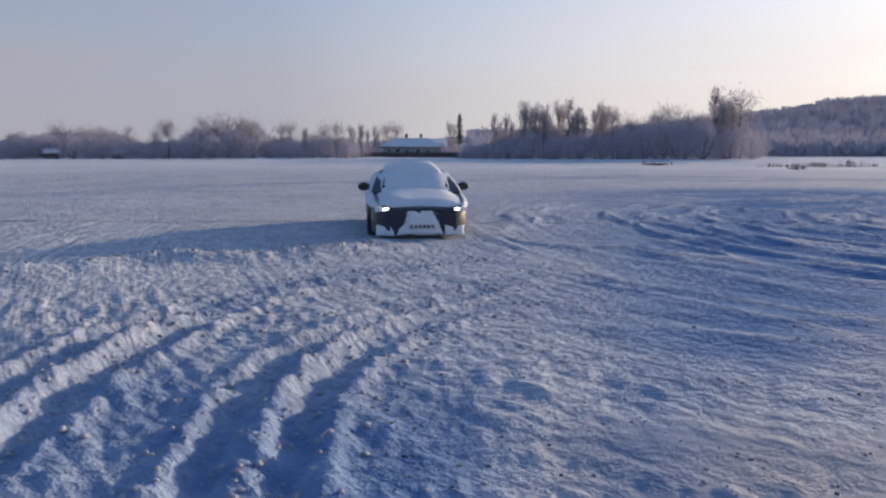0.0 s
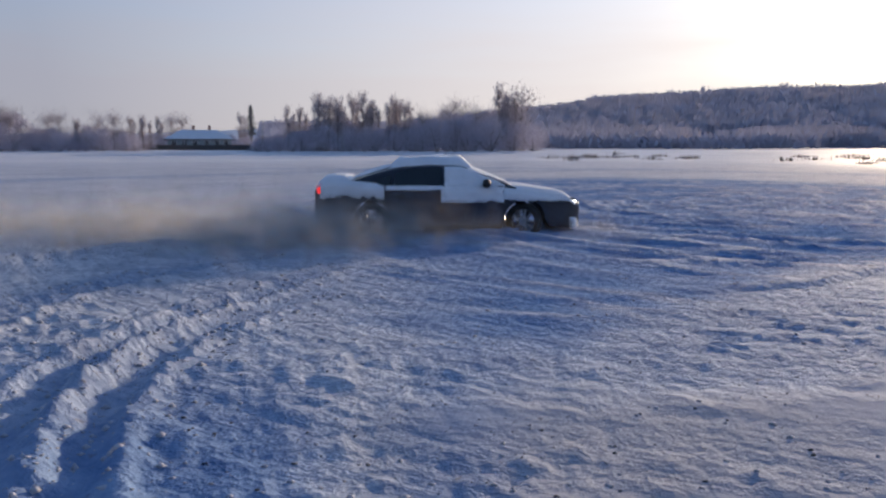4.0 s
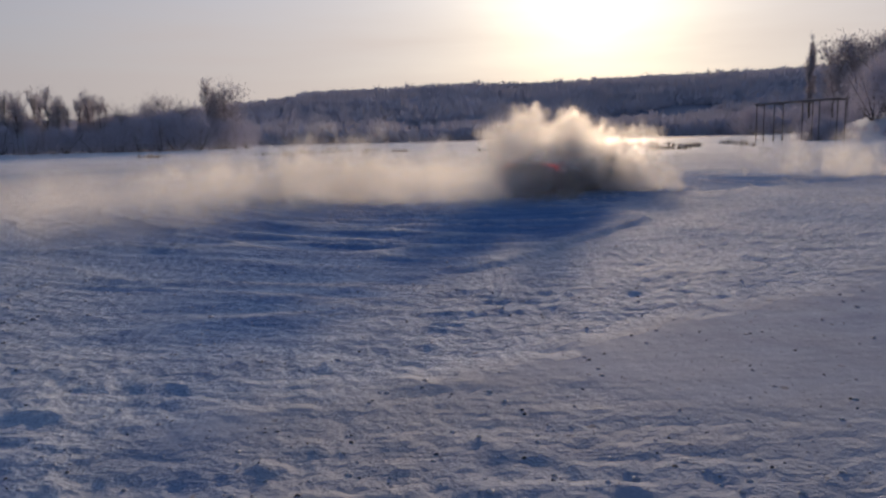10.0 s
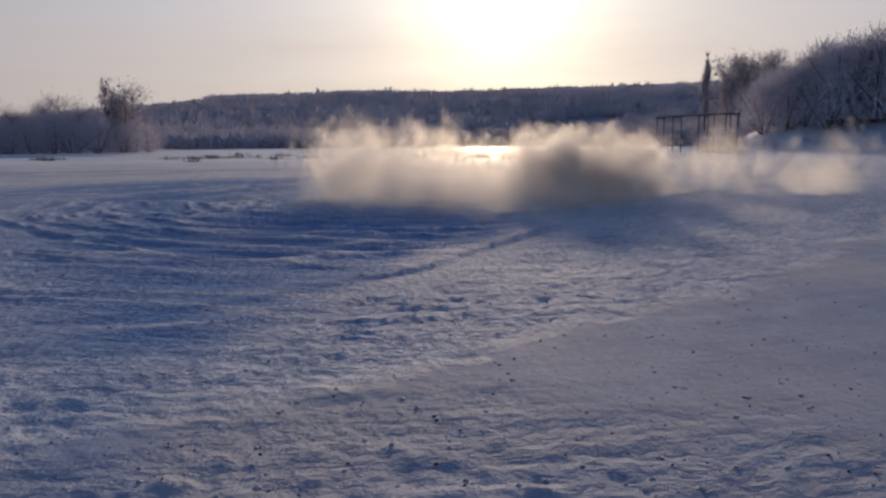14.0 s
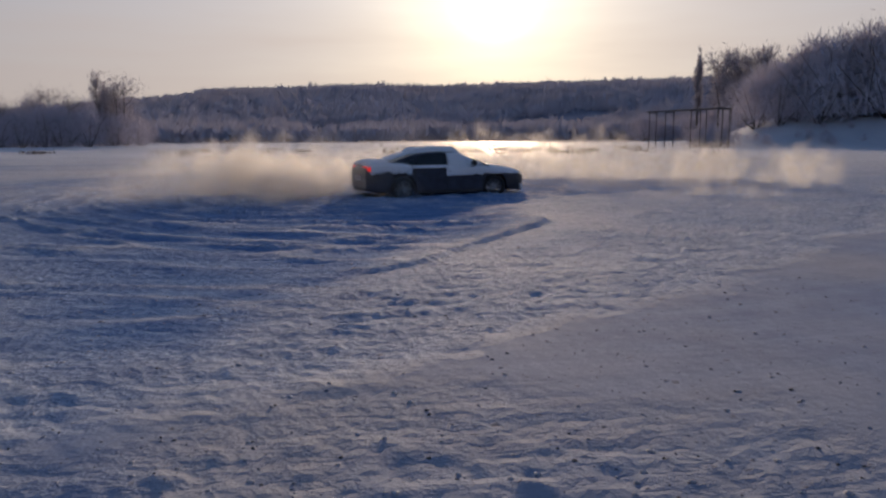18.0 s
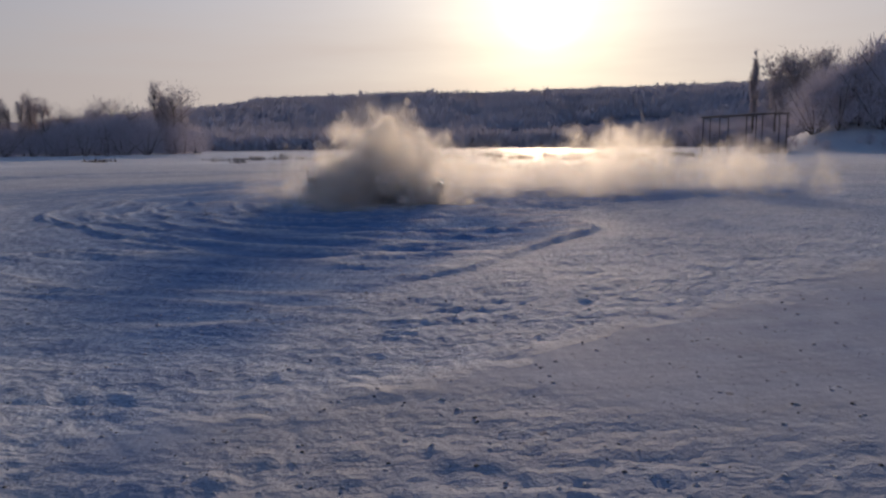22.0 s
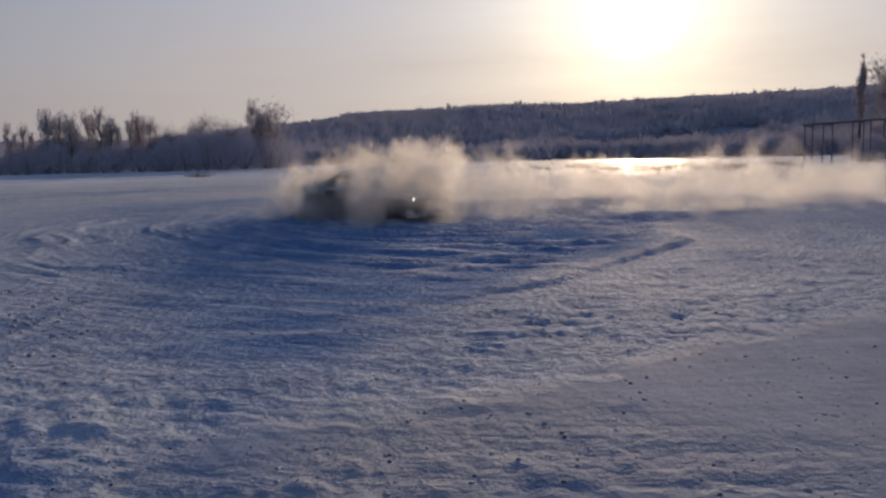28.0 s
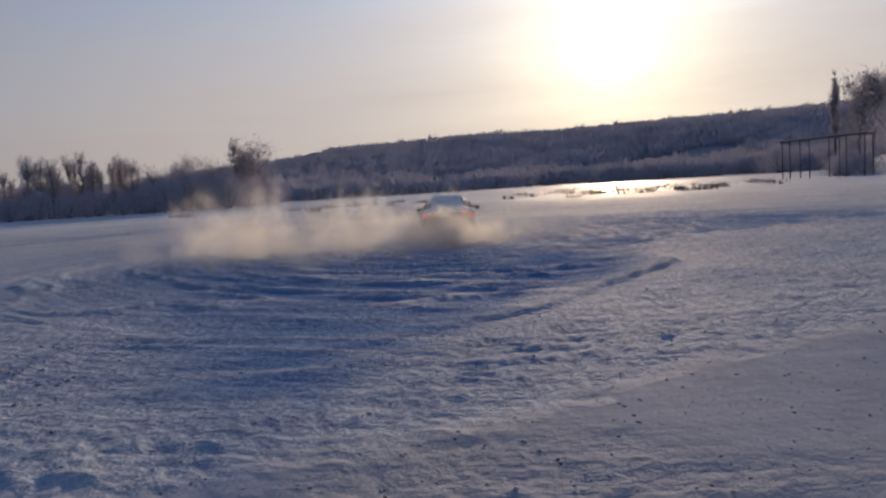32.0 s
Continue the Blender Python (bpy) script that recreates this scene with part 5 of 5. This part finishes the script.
def build_rut_crumbs():
    """Broken snow along the rims of the ruts."""
    rng = np.random.default_rng(14)
    base = np.array([[1, 0, 0], [-1, 0, 0], [0, 1, 0], [0, -1, 0], [0, 0, 1], [0, 0, -0.3]], dtype=float)
    tri = np.array([[0, 2, 4], [2, 1, 4], [1, 3, 4], [3, 0, 4], [2, 0, 5], [1, 2, 5], [3, 1, 5], [0, 3, 5]])
    spots = []
    for line in RUTS + [BERM]:
        pts = np.array(line)
        for k in range(420):
            i = rng.integers(0, len(pts) - 1)
            p = pts[i] + (pts[i + 1] - pts[i]) * rng.uniform()
            spots.append(p + rng.normal(size=2) * 0.28)
    p = np.array(spots)
    n = len(p)
    s = 0.008 * 4.5 ** (rng.uniform(0, 1, n) ** 2.4)
    z = ground_height(p[:, 0], p[:, 1]) + s * 0.15
    v = base[None] * s[:, None, None] * rng.uniform(0.6, 1.4, (n, 6, 3)) * np.array([1.1, 1.1, 0.8])
    co = (v + np.stack([p[:, 0], p[:, 1], z], -1)[:, None]).reshape(-1, 3)
    ob = new("rut_crumbs", raw_mesh("rut_crumbs", co, 3, (tri[None] + (np.arange(n) * 6)[:, None, None]).reshape(-1), M_CLOD))
    tagged(ob, "broken lumps of snow along the tyre ruts", "snow lumps", kind="stuff")


build_clods()
build_rut_crumbs()


# ---- clouds of snow thrown up by the wheels ----
def puffs(name, p, radius, sharp, lump, mat, rng, relief=0.8):
    """One mesh of soft round puffs of grains: places, radii, how soon each is dense, and the way its lump faces."""
    n = len(p)
    # puffs lie broadside to the low sun, each a little askew
    broad = np.array(SUN_DIR) + 0.45 * rng.normal(size=(n, 3))
    a = np.cross(broad, rng.normal(size=(n, 3)))
    a /= np.linalg.norm(a, axis=1, keepdims=True)
    b = np.cross(broad, a)
    b /= np.linalg.norm(b, axis=1, keepdims=True)
    rim = 9
    rows = [p]
    for i in range(rim):
        t = 2 * math.pi * i / rim
        rows.append(p + (a * math.cos(t) + b * math.sin(t)) * radius[:, None] * rng.uniform(0.8, 1.2, (n, 1)))
    co = np.stack(rows, 1)
    fan = np.array([[0, 1 + i, 1 + (i + 1) % rim] for i in range(rim)])
    me = raw_mesh(name, co.reshape(-1, 3), 3, (fan[None] + (np.arange(n) * (rim + 1))[:, None, None]).reshape(-1), mat)
    core = np.zeros((n, rim + 1), dtype=np.float32)
    core[:, 0] = sharp
    me.attributes.new("core", "FLOAT", "POINT").data.foreach_set("value", core.ravel())
    out = np.repeat(lump[:, None], rim + 1, 1) + (co - p[:, None]) / radius[:, None, None] * relief
    me.attributes.new("lump", "FLOAT_VECTOR", "POINT").data.foreach_set("vector", out.astype(np.float32).ravel())
    return me


def billow_mesh(seed, mat, fill=1.0):
    """A billow about two metres across: a core, lumps budding from it, and smaller lumps budding from those."""
    rng = np.random.default_rng(seed)

    def away(n, lift):
        u = rng.normal(size=(n, 3)) + np.array([0, 0, lift])
        return u / np.linalg.norm(u, axis=1, keepdims=True)

    balls = [(np.zeros(3), 0.62, 18, 1.0, np.array([0, 0, 0.4]))]
    for u in away(9, 0.35):
        r = rng.uniform(0.28, 0.48)
        c = u * np.array([0.8, 0.8, 0.62]) * rng.uniform(0.75, 1.05)
        balls.append((c, r, 9, 1.2, u * 0.7))
        for w in away(5, 0.3):
            balls.append((c + w * r * 0.9, rng.uniform(0.10, 0.22), 4, 1.7, w))
    p, rad, sharp, lump = [], [], [], []
    for c, r, n, k, u in balls:
        n = max(2, round(n * fill))
        q = rng.normal(size=(n, 3)) * 0.34
        p.append(c + q * r)
        rad.append(r * rng.uniform(0.75, 1.1, n))
        sharp.append(np.full(n, k))
        lump.append(np.repeat(u[None], n, 0))
    return puffs("billow", np.concatenate(p), np.concatenate(rad), np.concatenate(sharp), np.concatenate(lump), mat, rng)


def haze_mesh(seed, mat):
    """A wide low drift of fine powder, about eight metres across."""
    rng = np.random.default_rng(seed)
    n = 56
    p = rng.normal(size=(n, 3)) * np.array([1.9, 1.9, 0.36])
    p[:, 2] += 0.18 * np.sin(p[:, 0] * 1.7 + seed)
    rad = 0.6 * 2.8 ** rng.uniform(0, 1, n)
    return puffs("haze", p, rad, np.full(n, 1.0), np.repeat(np.array([[0, 0, 0.6]]), n, 0), mat, rng, 0.0)


BILLOWS = [billow_mesh(80 + k, M_DUST, 0.75) for k in range(5)]
VEILS = [billow_mesh(85 + k, M_VEIL, 0.4) for k in range(4)]
HAZES = [haze_mesh(90 + k, M_MIST) for k in range(3)]
SPRAYS = [haze_mesh(95 + k, M_SPRAY) for k in range(3)]


# ---- what moves ----
def at(az, d, heading):
    """The car's pose: bearing and distance of its middle, and the bearing its nose points to."""
    p = around(az, d)
    return pose(p.x, p.y, -0.13, 0, 0, -heading)


def motions():
    walk(CAR, [
        (0, at(-2.46, 16.8, 173)),
        (0.5, at(-2.14, 16.6, 171)),
        (1, at(-1.78, 16.4, 169)),
        (1.5, at(-1.40, 16.1, 165)),
        (2, at(-0.83, 15.9, 158)),
        (2.5, at(0.44, 15.8, 149)),
        (3, at(3.38, 15.8, 137)),
        (3.5, at(8.24, 15.6, 119)),
        (4, at(15.8, 15.2, 104)),
        (4.3, at(20.94, 15.9, 98)),
        (4.5, at(24.94, 16.6, 92)),
        (4.8, at(32.0, 17.2, 84)),
        (5.1, at(40.5, 18.2, 78)),
        (5.4, at(49.0, 19.6, 66)),
        (5.7, at(56.5, 21.4, 42)),
        (6.0, at(61.0, 23.5, 0)),
        (6.3, at(58.5, 26.2, -45)),
        (6.6, at(52.0, 27.2, -78)),
        (6.9, at(45.0, 26.8, -102)),
        (7.2, at(40.5, 26.2, -120)),
        (7.5, at(37.6, 25.6, -133)),
        (7.8, at(36.10, 25.0, -145)),
        (8.1, at(35.80, 23.5, -180)),
        (8.4, at(36.00, 22.5, -208)),
        (8.8, at(36.60, 21.6, -232)),
        (9, at(37.00, 21.4, -240)),
        (9.2, at(38.30, 21.4, -247)),
        (9.6, at(41.50, 22.0, -262)),
        (10, at(46.60, 23.6, -288)),
        (10.4, at(53.0, 25.6, -318)),
        (10.8, at(53.5, 28.4, -375)),
        (11.2, at(47.2, 27.4, -450)),
        (11.5, at(44.00, 24.2, -496)),
        (11.8, at(43.40, 22.6, -515)),
        (12.1, at(43.20, 21.6, -540)),
        (12.4, at(43.80, 21.2, -560)),
        (12.8, at(46.00, 21.2, -583)),
        (13.2, at(49.50, 21.8, -600)),
        (13.6, at(52.00, 24.0, -635)),
        (14, at(55.20, 27.0, -663)),
        (14.4, at(57.0, 29.0, -695)),
        (15, at(54.0, 31.5, -742)),
        (15.6, at(47.5, 31.0, -782)),
        (16.1, at(41.50, 28.0, -820)),
        (16.5, at(39.60, 25.3, -862)),
        (16.8, at(39.80, 23.6, -895)),
        (17.2, at(40.40, 22.6, -930)),
        (17.6, at(41.30, 22.6, -950)),
        (18, at(44.00, 23.2, -968)),
        (18.4, at(47.20, 25.0, -990)),
        (18.8, at(52.2, 27.0, -1022)),
        (19.2, at(54.5, 29.0, -1062)),
        (19.6, at(51.5, 30.6, -1102)),
        (20, at(46.40, 30.2, -1130)),
        (20.4, at(43.80, 29.0, -1155)),
        (20.8, at(40.50, 27.2, -1190)),
        (21.2, at(37.90, 25.5, -1220)),
        (21.6, at(36.50, 24.4, -1235)),
        (22, at(35.20, 23.8, -1262)),
        (22.4, at(34.80, 23.2, -1288)),
        (22.8, at(35.00, 23.0, -1306)),
        (23.2, at(35.30, 23.2, -1320)),
        (23.6, at(36.80, 23.8, -1338)),
        (24, at(38.50, 25.0, -1362)),
        (24.4, at(45.0, 26.6, -1386)),
        (24.9, at(52.0, 28.6, -1418)),
        (25.4, at(55.5, 31.5, -1465)),
        (25.9, at(49.0, 32.5, -1505)),
        (26.2, at(43.0, 31.2, -1522)),
        (26.5, at(36.60, 29.0, -1540)),
        (26.8, at(34.50, 27.0, -1562)),
        (27.2, at(32.30, 25.2, -1585)),
        (27.6, at(29.80, 23.8, -1605)),
        (28, at(28.60, 23.0, -1632)),
        (28.4, at(29.20, 22.9, -1655)),
        (28.8, at(30.40, 23.2, -1675)),
        (29.2, at(31.90, 23.6, -1692)),
        (29.6, at(33.80, 24.2, -1716)),
        (30, at(35.20, 25.2, -1739)),
        (30.4, at(36.00, 25.8, -1753)),
        (30.8, at(35.80, 26.2, -1760)),
        (31.2, at(35.70, 26.4, -1762)),
        (31.6, at(35.60, 26.8, -1763)),
        (32, at(35.50, 27.3, -1764)),
    ])
    turn_wheels()
    throw_snow()


def follow_car():
    """The car's poses at every tenth of a second, from its keys."""
    found = []
    for i in range(321):
        scene.frame_set(frame(i / 10))
        found.append(CAR.matrix_world.copy())
    return found


def car_at(t, poses):
    """Pose and velocity of the car at a time."""
    i = min(319, max(0, int(t * 10)))
    m = poses[i].lerp(poses[i + 1], min(1.0, t * 10 - i))
    a, b = poses[max(0, i - 1)], poses[min(320, i + 2)]
    return m, (b.translation - a.translation) / 0.3


def turn_wheels():
    for k, hub in enumerate(WHEELS):
        rest = hub.location.copy()
        front = k < 2
        rows = []
        for i in range(0, 321):
            t = i / 10
            steer = (12 if t < 2 else 22 if t < 30.5 else 4) * front
            rows.append((t, Matrix.Translation(rest) @ Matrix.Rotation(radians(-steer), 4, "Z") @ Matrix.Rotation(radians(-62.0 * i if (t > 1.0 or not front) else -30.0 * i), 4, "X")))
        walk(hub, rows)


# how high the powder stands over the car, in metres, and when the car is wrapped in it
POWER = ((2.0, 0.3), (4.4, 1.6), (5.6, 2.6), (6.4, 3.8), (7.9, 4.0), (8.4, 3.0), (9.0, 2.4), (9.5, 3.0), (10.4, 4.0), (11.2, 4.6), (12.2, 4.0), (13.2, 2.7), (14.4, 3.0), (16.2, 3.0), (18.2, 2.5), (19.6, 3.0), (21.5, 3.3), (23.4, 2.8), (24.4, 2.8), (26.5, 3.1), (28.4, 3.0), (29.0, 1.7), (29.8, 1.1), (32, 0.7))
WRAPPED = ((5.0, 8.0), (9.3, 11.9), (12.2, 16.9), (18.0, 22.6), (23.5, 28.8), (29.5, 31.2))


SHAPES = {"plume": BILLOWS, "trail": VEILS, "haze": HAZES, "spray": SPRAYS}


class Drifts:
    """Pieces of airborne powder; a piece that has sunk back into the snow rises again elsewhere."""

    def __init__(self):
        self.slots = []
        self.rng = random.Random(3)

    def puff(self, kind, t, start, push, height, life, wind=Vector((0.7, -0.5, 0))):
        rng = self.rng
        free = [s for s in self.slots if s["kind"] == kind and s["busy"] < t - 0.3]
        if free:
            slot = free[0]
        else:
            made = sum(s["kind"] == kind for s in self.slots)
            low, high = {"plume": (1.05, 1.6), "trail": (1.1, 1.9), "haze": (0.75, 1.15), "spray": (0.32, 0.5)}[kind]
            ob = new("snow_cloud", SHAPES[kind][made % len(SHAPES[kind])])
            label = {"plume": "billowing white powder snow thrown up by the car", "trail": "lumpy cloud of powder snow hanging behind the car", "haze": "low haze of powder snow drifting over the lake", "spray": "thin spray of powder snow from a sliding wheel"}[kind]
            tagged(ob, label, "snow cloud", "clouds of thrown-up snow", "stuff")
            size = rng.uniform(low, high)
            ob.scale = (size, size, size * rng.uniform(0.85, 1.1))
            slot = {"kind": kind, "busy": 0.0, "ob": ob, "rows": [], "size": size}
            self.slots.append(slot)
        size, rows = slot["size"], slot["rows"]
        deep = -1.9 * size - 0.5 if kind in ("plume", "trail") else -2.2 * size - 0.3
        head, spin = rng.uniform(-180, 180) if kind in ("plume", "trail") else rng.uniform(-25, 25), rng.uniform(-14, 14)
        if not rows:
            rows.append((0.0, pose(start.x, start.y, deep, 0, 0, head)))
        grow = {"plume": 0.35, "spray": 0.3}.get(kind, 0.6)
        for u, z in ((-0.2, deep), (0.0, -0.5 * size), (grow * 0.5, 0.55 * height), (grow, 0.9 * height), (max(grow + 0.2, 0.45 * life), height), (0.8 * life, height * 0.72), (life, height * 0.3 - 0.3 * size), (life + 0.35, -1.1 * size), (life + 0.7, deep)):
            w = round(t + u, 2)
            if w <= rows[-1][0] + 0.04 or w > 32.0:
                continue
            go = max(0.0, u)
            q = start + push * (1 - math.exp(-go * 1.7)) + wind * go
            rows.append((w, pose(q.x, q.y, z, 0, 0, head + spin * go)))
        slot["busy"] = t + life + 0.7

    def settle(self):
        for s in self.slots:
            if s["rows"][-1][0] < 31.99:
                s["rows"].append((32.0, s["rows"][-1][1]))
            walk(s["ob"], s["rows"])


def throw_snow():
    """Billows burst from the wheels, travel on with the slide, hang, and sink back into the snow."""
    drifts = Drifts()
    poses = follow_car()
    rng = drifts.rng
    power = lambda t: float(np.interp(t, [p[0] for p in POWER], [p[1] for p in POWER]))
    flat = lambda v: Vector((v.x, v.y, 0))
    # the first slide: low spray from the wheels on the near side, lying back along the track
    t = 1.8
    while t < 5.2:
        m, v = car_at(t + 0.25, poses)
        k = min(1.0, (t - 1.4) / 1.8)
        for j in range(1 if t < 2.3 else 3):
            start = flat(m @ Vector((rng.uniform(1.1, 2.2), rng.uniform(-3.4, -0.4 if t < 3.0 else 1.5), 0)))
            drifts.puff("spray", t, start, flat(m.to_3x3() @ Vector((rng.uniform(0.4, 2.6), rng.uniform(-3.0, -0.3), 0))) * k, rng.uniform(-0.1, 0.5) * k, rng.uniform(0.7, 1.7), Vector((-0.3, -0.3, 0)))
        t += 0.1
    # plumes round the car
    t = 4.3
    while t < 31.5:
        wrapped = any(a <= t <= b for a, b in WRAPPED)
        m, v = car_at(min(32.0, t + (0.42 if 6.0 < t < 8.2 else 0.22)) if wrapped else t, poses)
        h = power(t)
        top = max(0.15, h - 1.2) * rng.uniform(0.0, 1.0) ** 1.35
        # the heap narrows towards its top
        wide = 1.0 - 0.6 * top / max(0.2, h)
        if wrapped:
            broad = 1.35 if 5.8 < t < 7.8 else 1.0
            start = flat(m @ Vector((rng.uniform(-1.6, 1.6) * wide * broad, rng.uniform(-3.1, 2.6) * wide * broad, 0)))
            start -= start.normalized() * rng.uniform(0.5, 2.1)
        else:
            start = flat(m @ Vector((rng.uniform(-1.3, 1.3), -3.8 + rng.uniform(-1.3, 1.0) * wide, 0)))
        drifts.puff("plume", t, start, flat(v) * (rng.uniform(0.15, 0.4) if wrapped else rng.uniform(0.1, 0.3)), top, rng.uniform(0.7, 1.15), Vector((0.2, -0.2, 0)))
        t += 0.25 if 8.2 < t < 9.2 else 0.13 if t > 28.9 else 0.036 if t < 11.4 and wrapped else 0.045 if wrapped else 0.11 if t < 28.6 else 0.22
    # what hangs behind it
    t = 4.4
    while t < 29.6:
        m, v = car_at(t, poses)
        h = power(t)
        wrapped = any(a <= t <= b for a, b in WRAPPED)
        start = flat(m @ Vector((rng.uniform(-2.2, 2.2), rng.uniform(-4.5, -1.6) - (0.0 if wrapped else 1.8), 0)))
        back = flat(m.to_3x3() @ Vector((0, -1, 0)))
        drifts.puff("trail", t, start, back * rng.uniform(0.5, 2.5) + flat(v) * rng.uniform(0.0, 0.35), max(0.1, 0.55 * h - 0.6) * rng.uniform(0.0, 1.0), rng.uniform(2.4, 4.8) * (0.35 if t < 5.6 else 0.55 if 7.6 < t < 10.6 else 1.0))
        t += 0.085
    # fine powder that stays longest, flung towards the near side
    t = 4.2
    while t < 30.6:
        m, v = car_at(t, poses)
        near = m.translation.length < 24.5
        wrapped = any(a <= t <= b for a, b in WRAPPED)
        start = flat(m @ Vector((rng.uniform(-1.5, 1.5), rng.uniform(-3.5, 0.0) - (0.0 if wrapped else 4.0), 0)))
        fling = -start.normalized() * (rng.uniform(0.5, 8.0) if near and 6.0 < t < 10.4 else rng.uniform(0.0, 3.2) if near else 0.0)
        if 6.2 < t < 10.4:
            fling += Vector((-1, 0.35, 0)) * rng.uniform(0.0, 9.0)
        drifts.puff("haze", t, start, fling + flat(v) * rng.uniform(0.0, 0.4), rng.uniform(0.05, 0.5) * min(1.0, power(t) / 2.5), rng.uniform(2.4, 4.2) * (0.45 if t < 5.6 else 1.0), Vector((0.25, -0.35, 0)))
        t += 0.14 if 6 < t < 10.4 else 0.2
    drifts.settle()
    throw_sheet()
    scene.frame_set(1)


def throw_sheet():
    """The low sheet of powder that the sliding car throws forward over the ice on its first turn."""
    rng = random.Random(8)
    for k in range(22):
        t = 5.7 + 0.06 * k
        a, d = radians(46 + 1.15 * k + rng.uniform(-1, 1)), rng.uniform(14.0, 21.0)
        end = Vector((d * math.cos(a), d * math.sin(a), 0))
        begin = end.lerp(Vector((19.0, 18.5, 0)), 0.45)
        top = rng.uniform(-0.1, 0.7)
        head = rng.uniform(0, 360)
        ob = new("snow_cloud", VEILS[k % 4] if k % 3 else HAZES[k % 3])
        ob.scale = (1.9, 1.9, 1.3) if k % 3 else (0.8, 0.8, 0.9)
        tagged(ob, "low sheet of powder snow thrown across the ice", "snow cloud", "clouds of thrown-up snow", "stuff")
        rows = [(0.0, pose(begin.x, begin.y, -3.2, 0, 0, head)), (t - 0.2, pose(begin.x, begin.y, -3.2, 0, 0, head))]
        for u, far, z in ((0.0, 0.0, -0.8), (0.3, 0.6, 0.6 * top), (0.7, 1.0, top), (1.7, 1.1, 0.6 * top - 0.1), (2.5, 1.15, -0.9), (3.0, 1.2, -3.2)):
            q = begin.lerp(end, far)
            rows.append((t + u, pose(q.x, q.y, z, 0, 0, head + 6 * u)))
        rows.append((32.0, rows[-1][1]))
        walk(ob, rows)


motions()
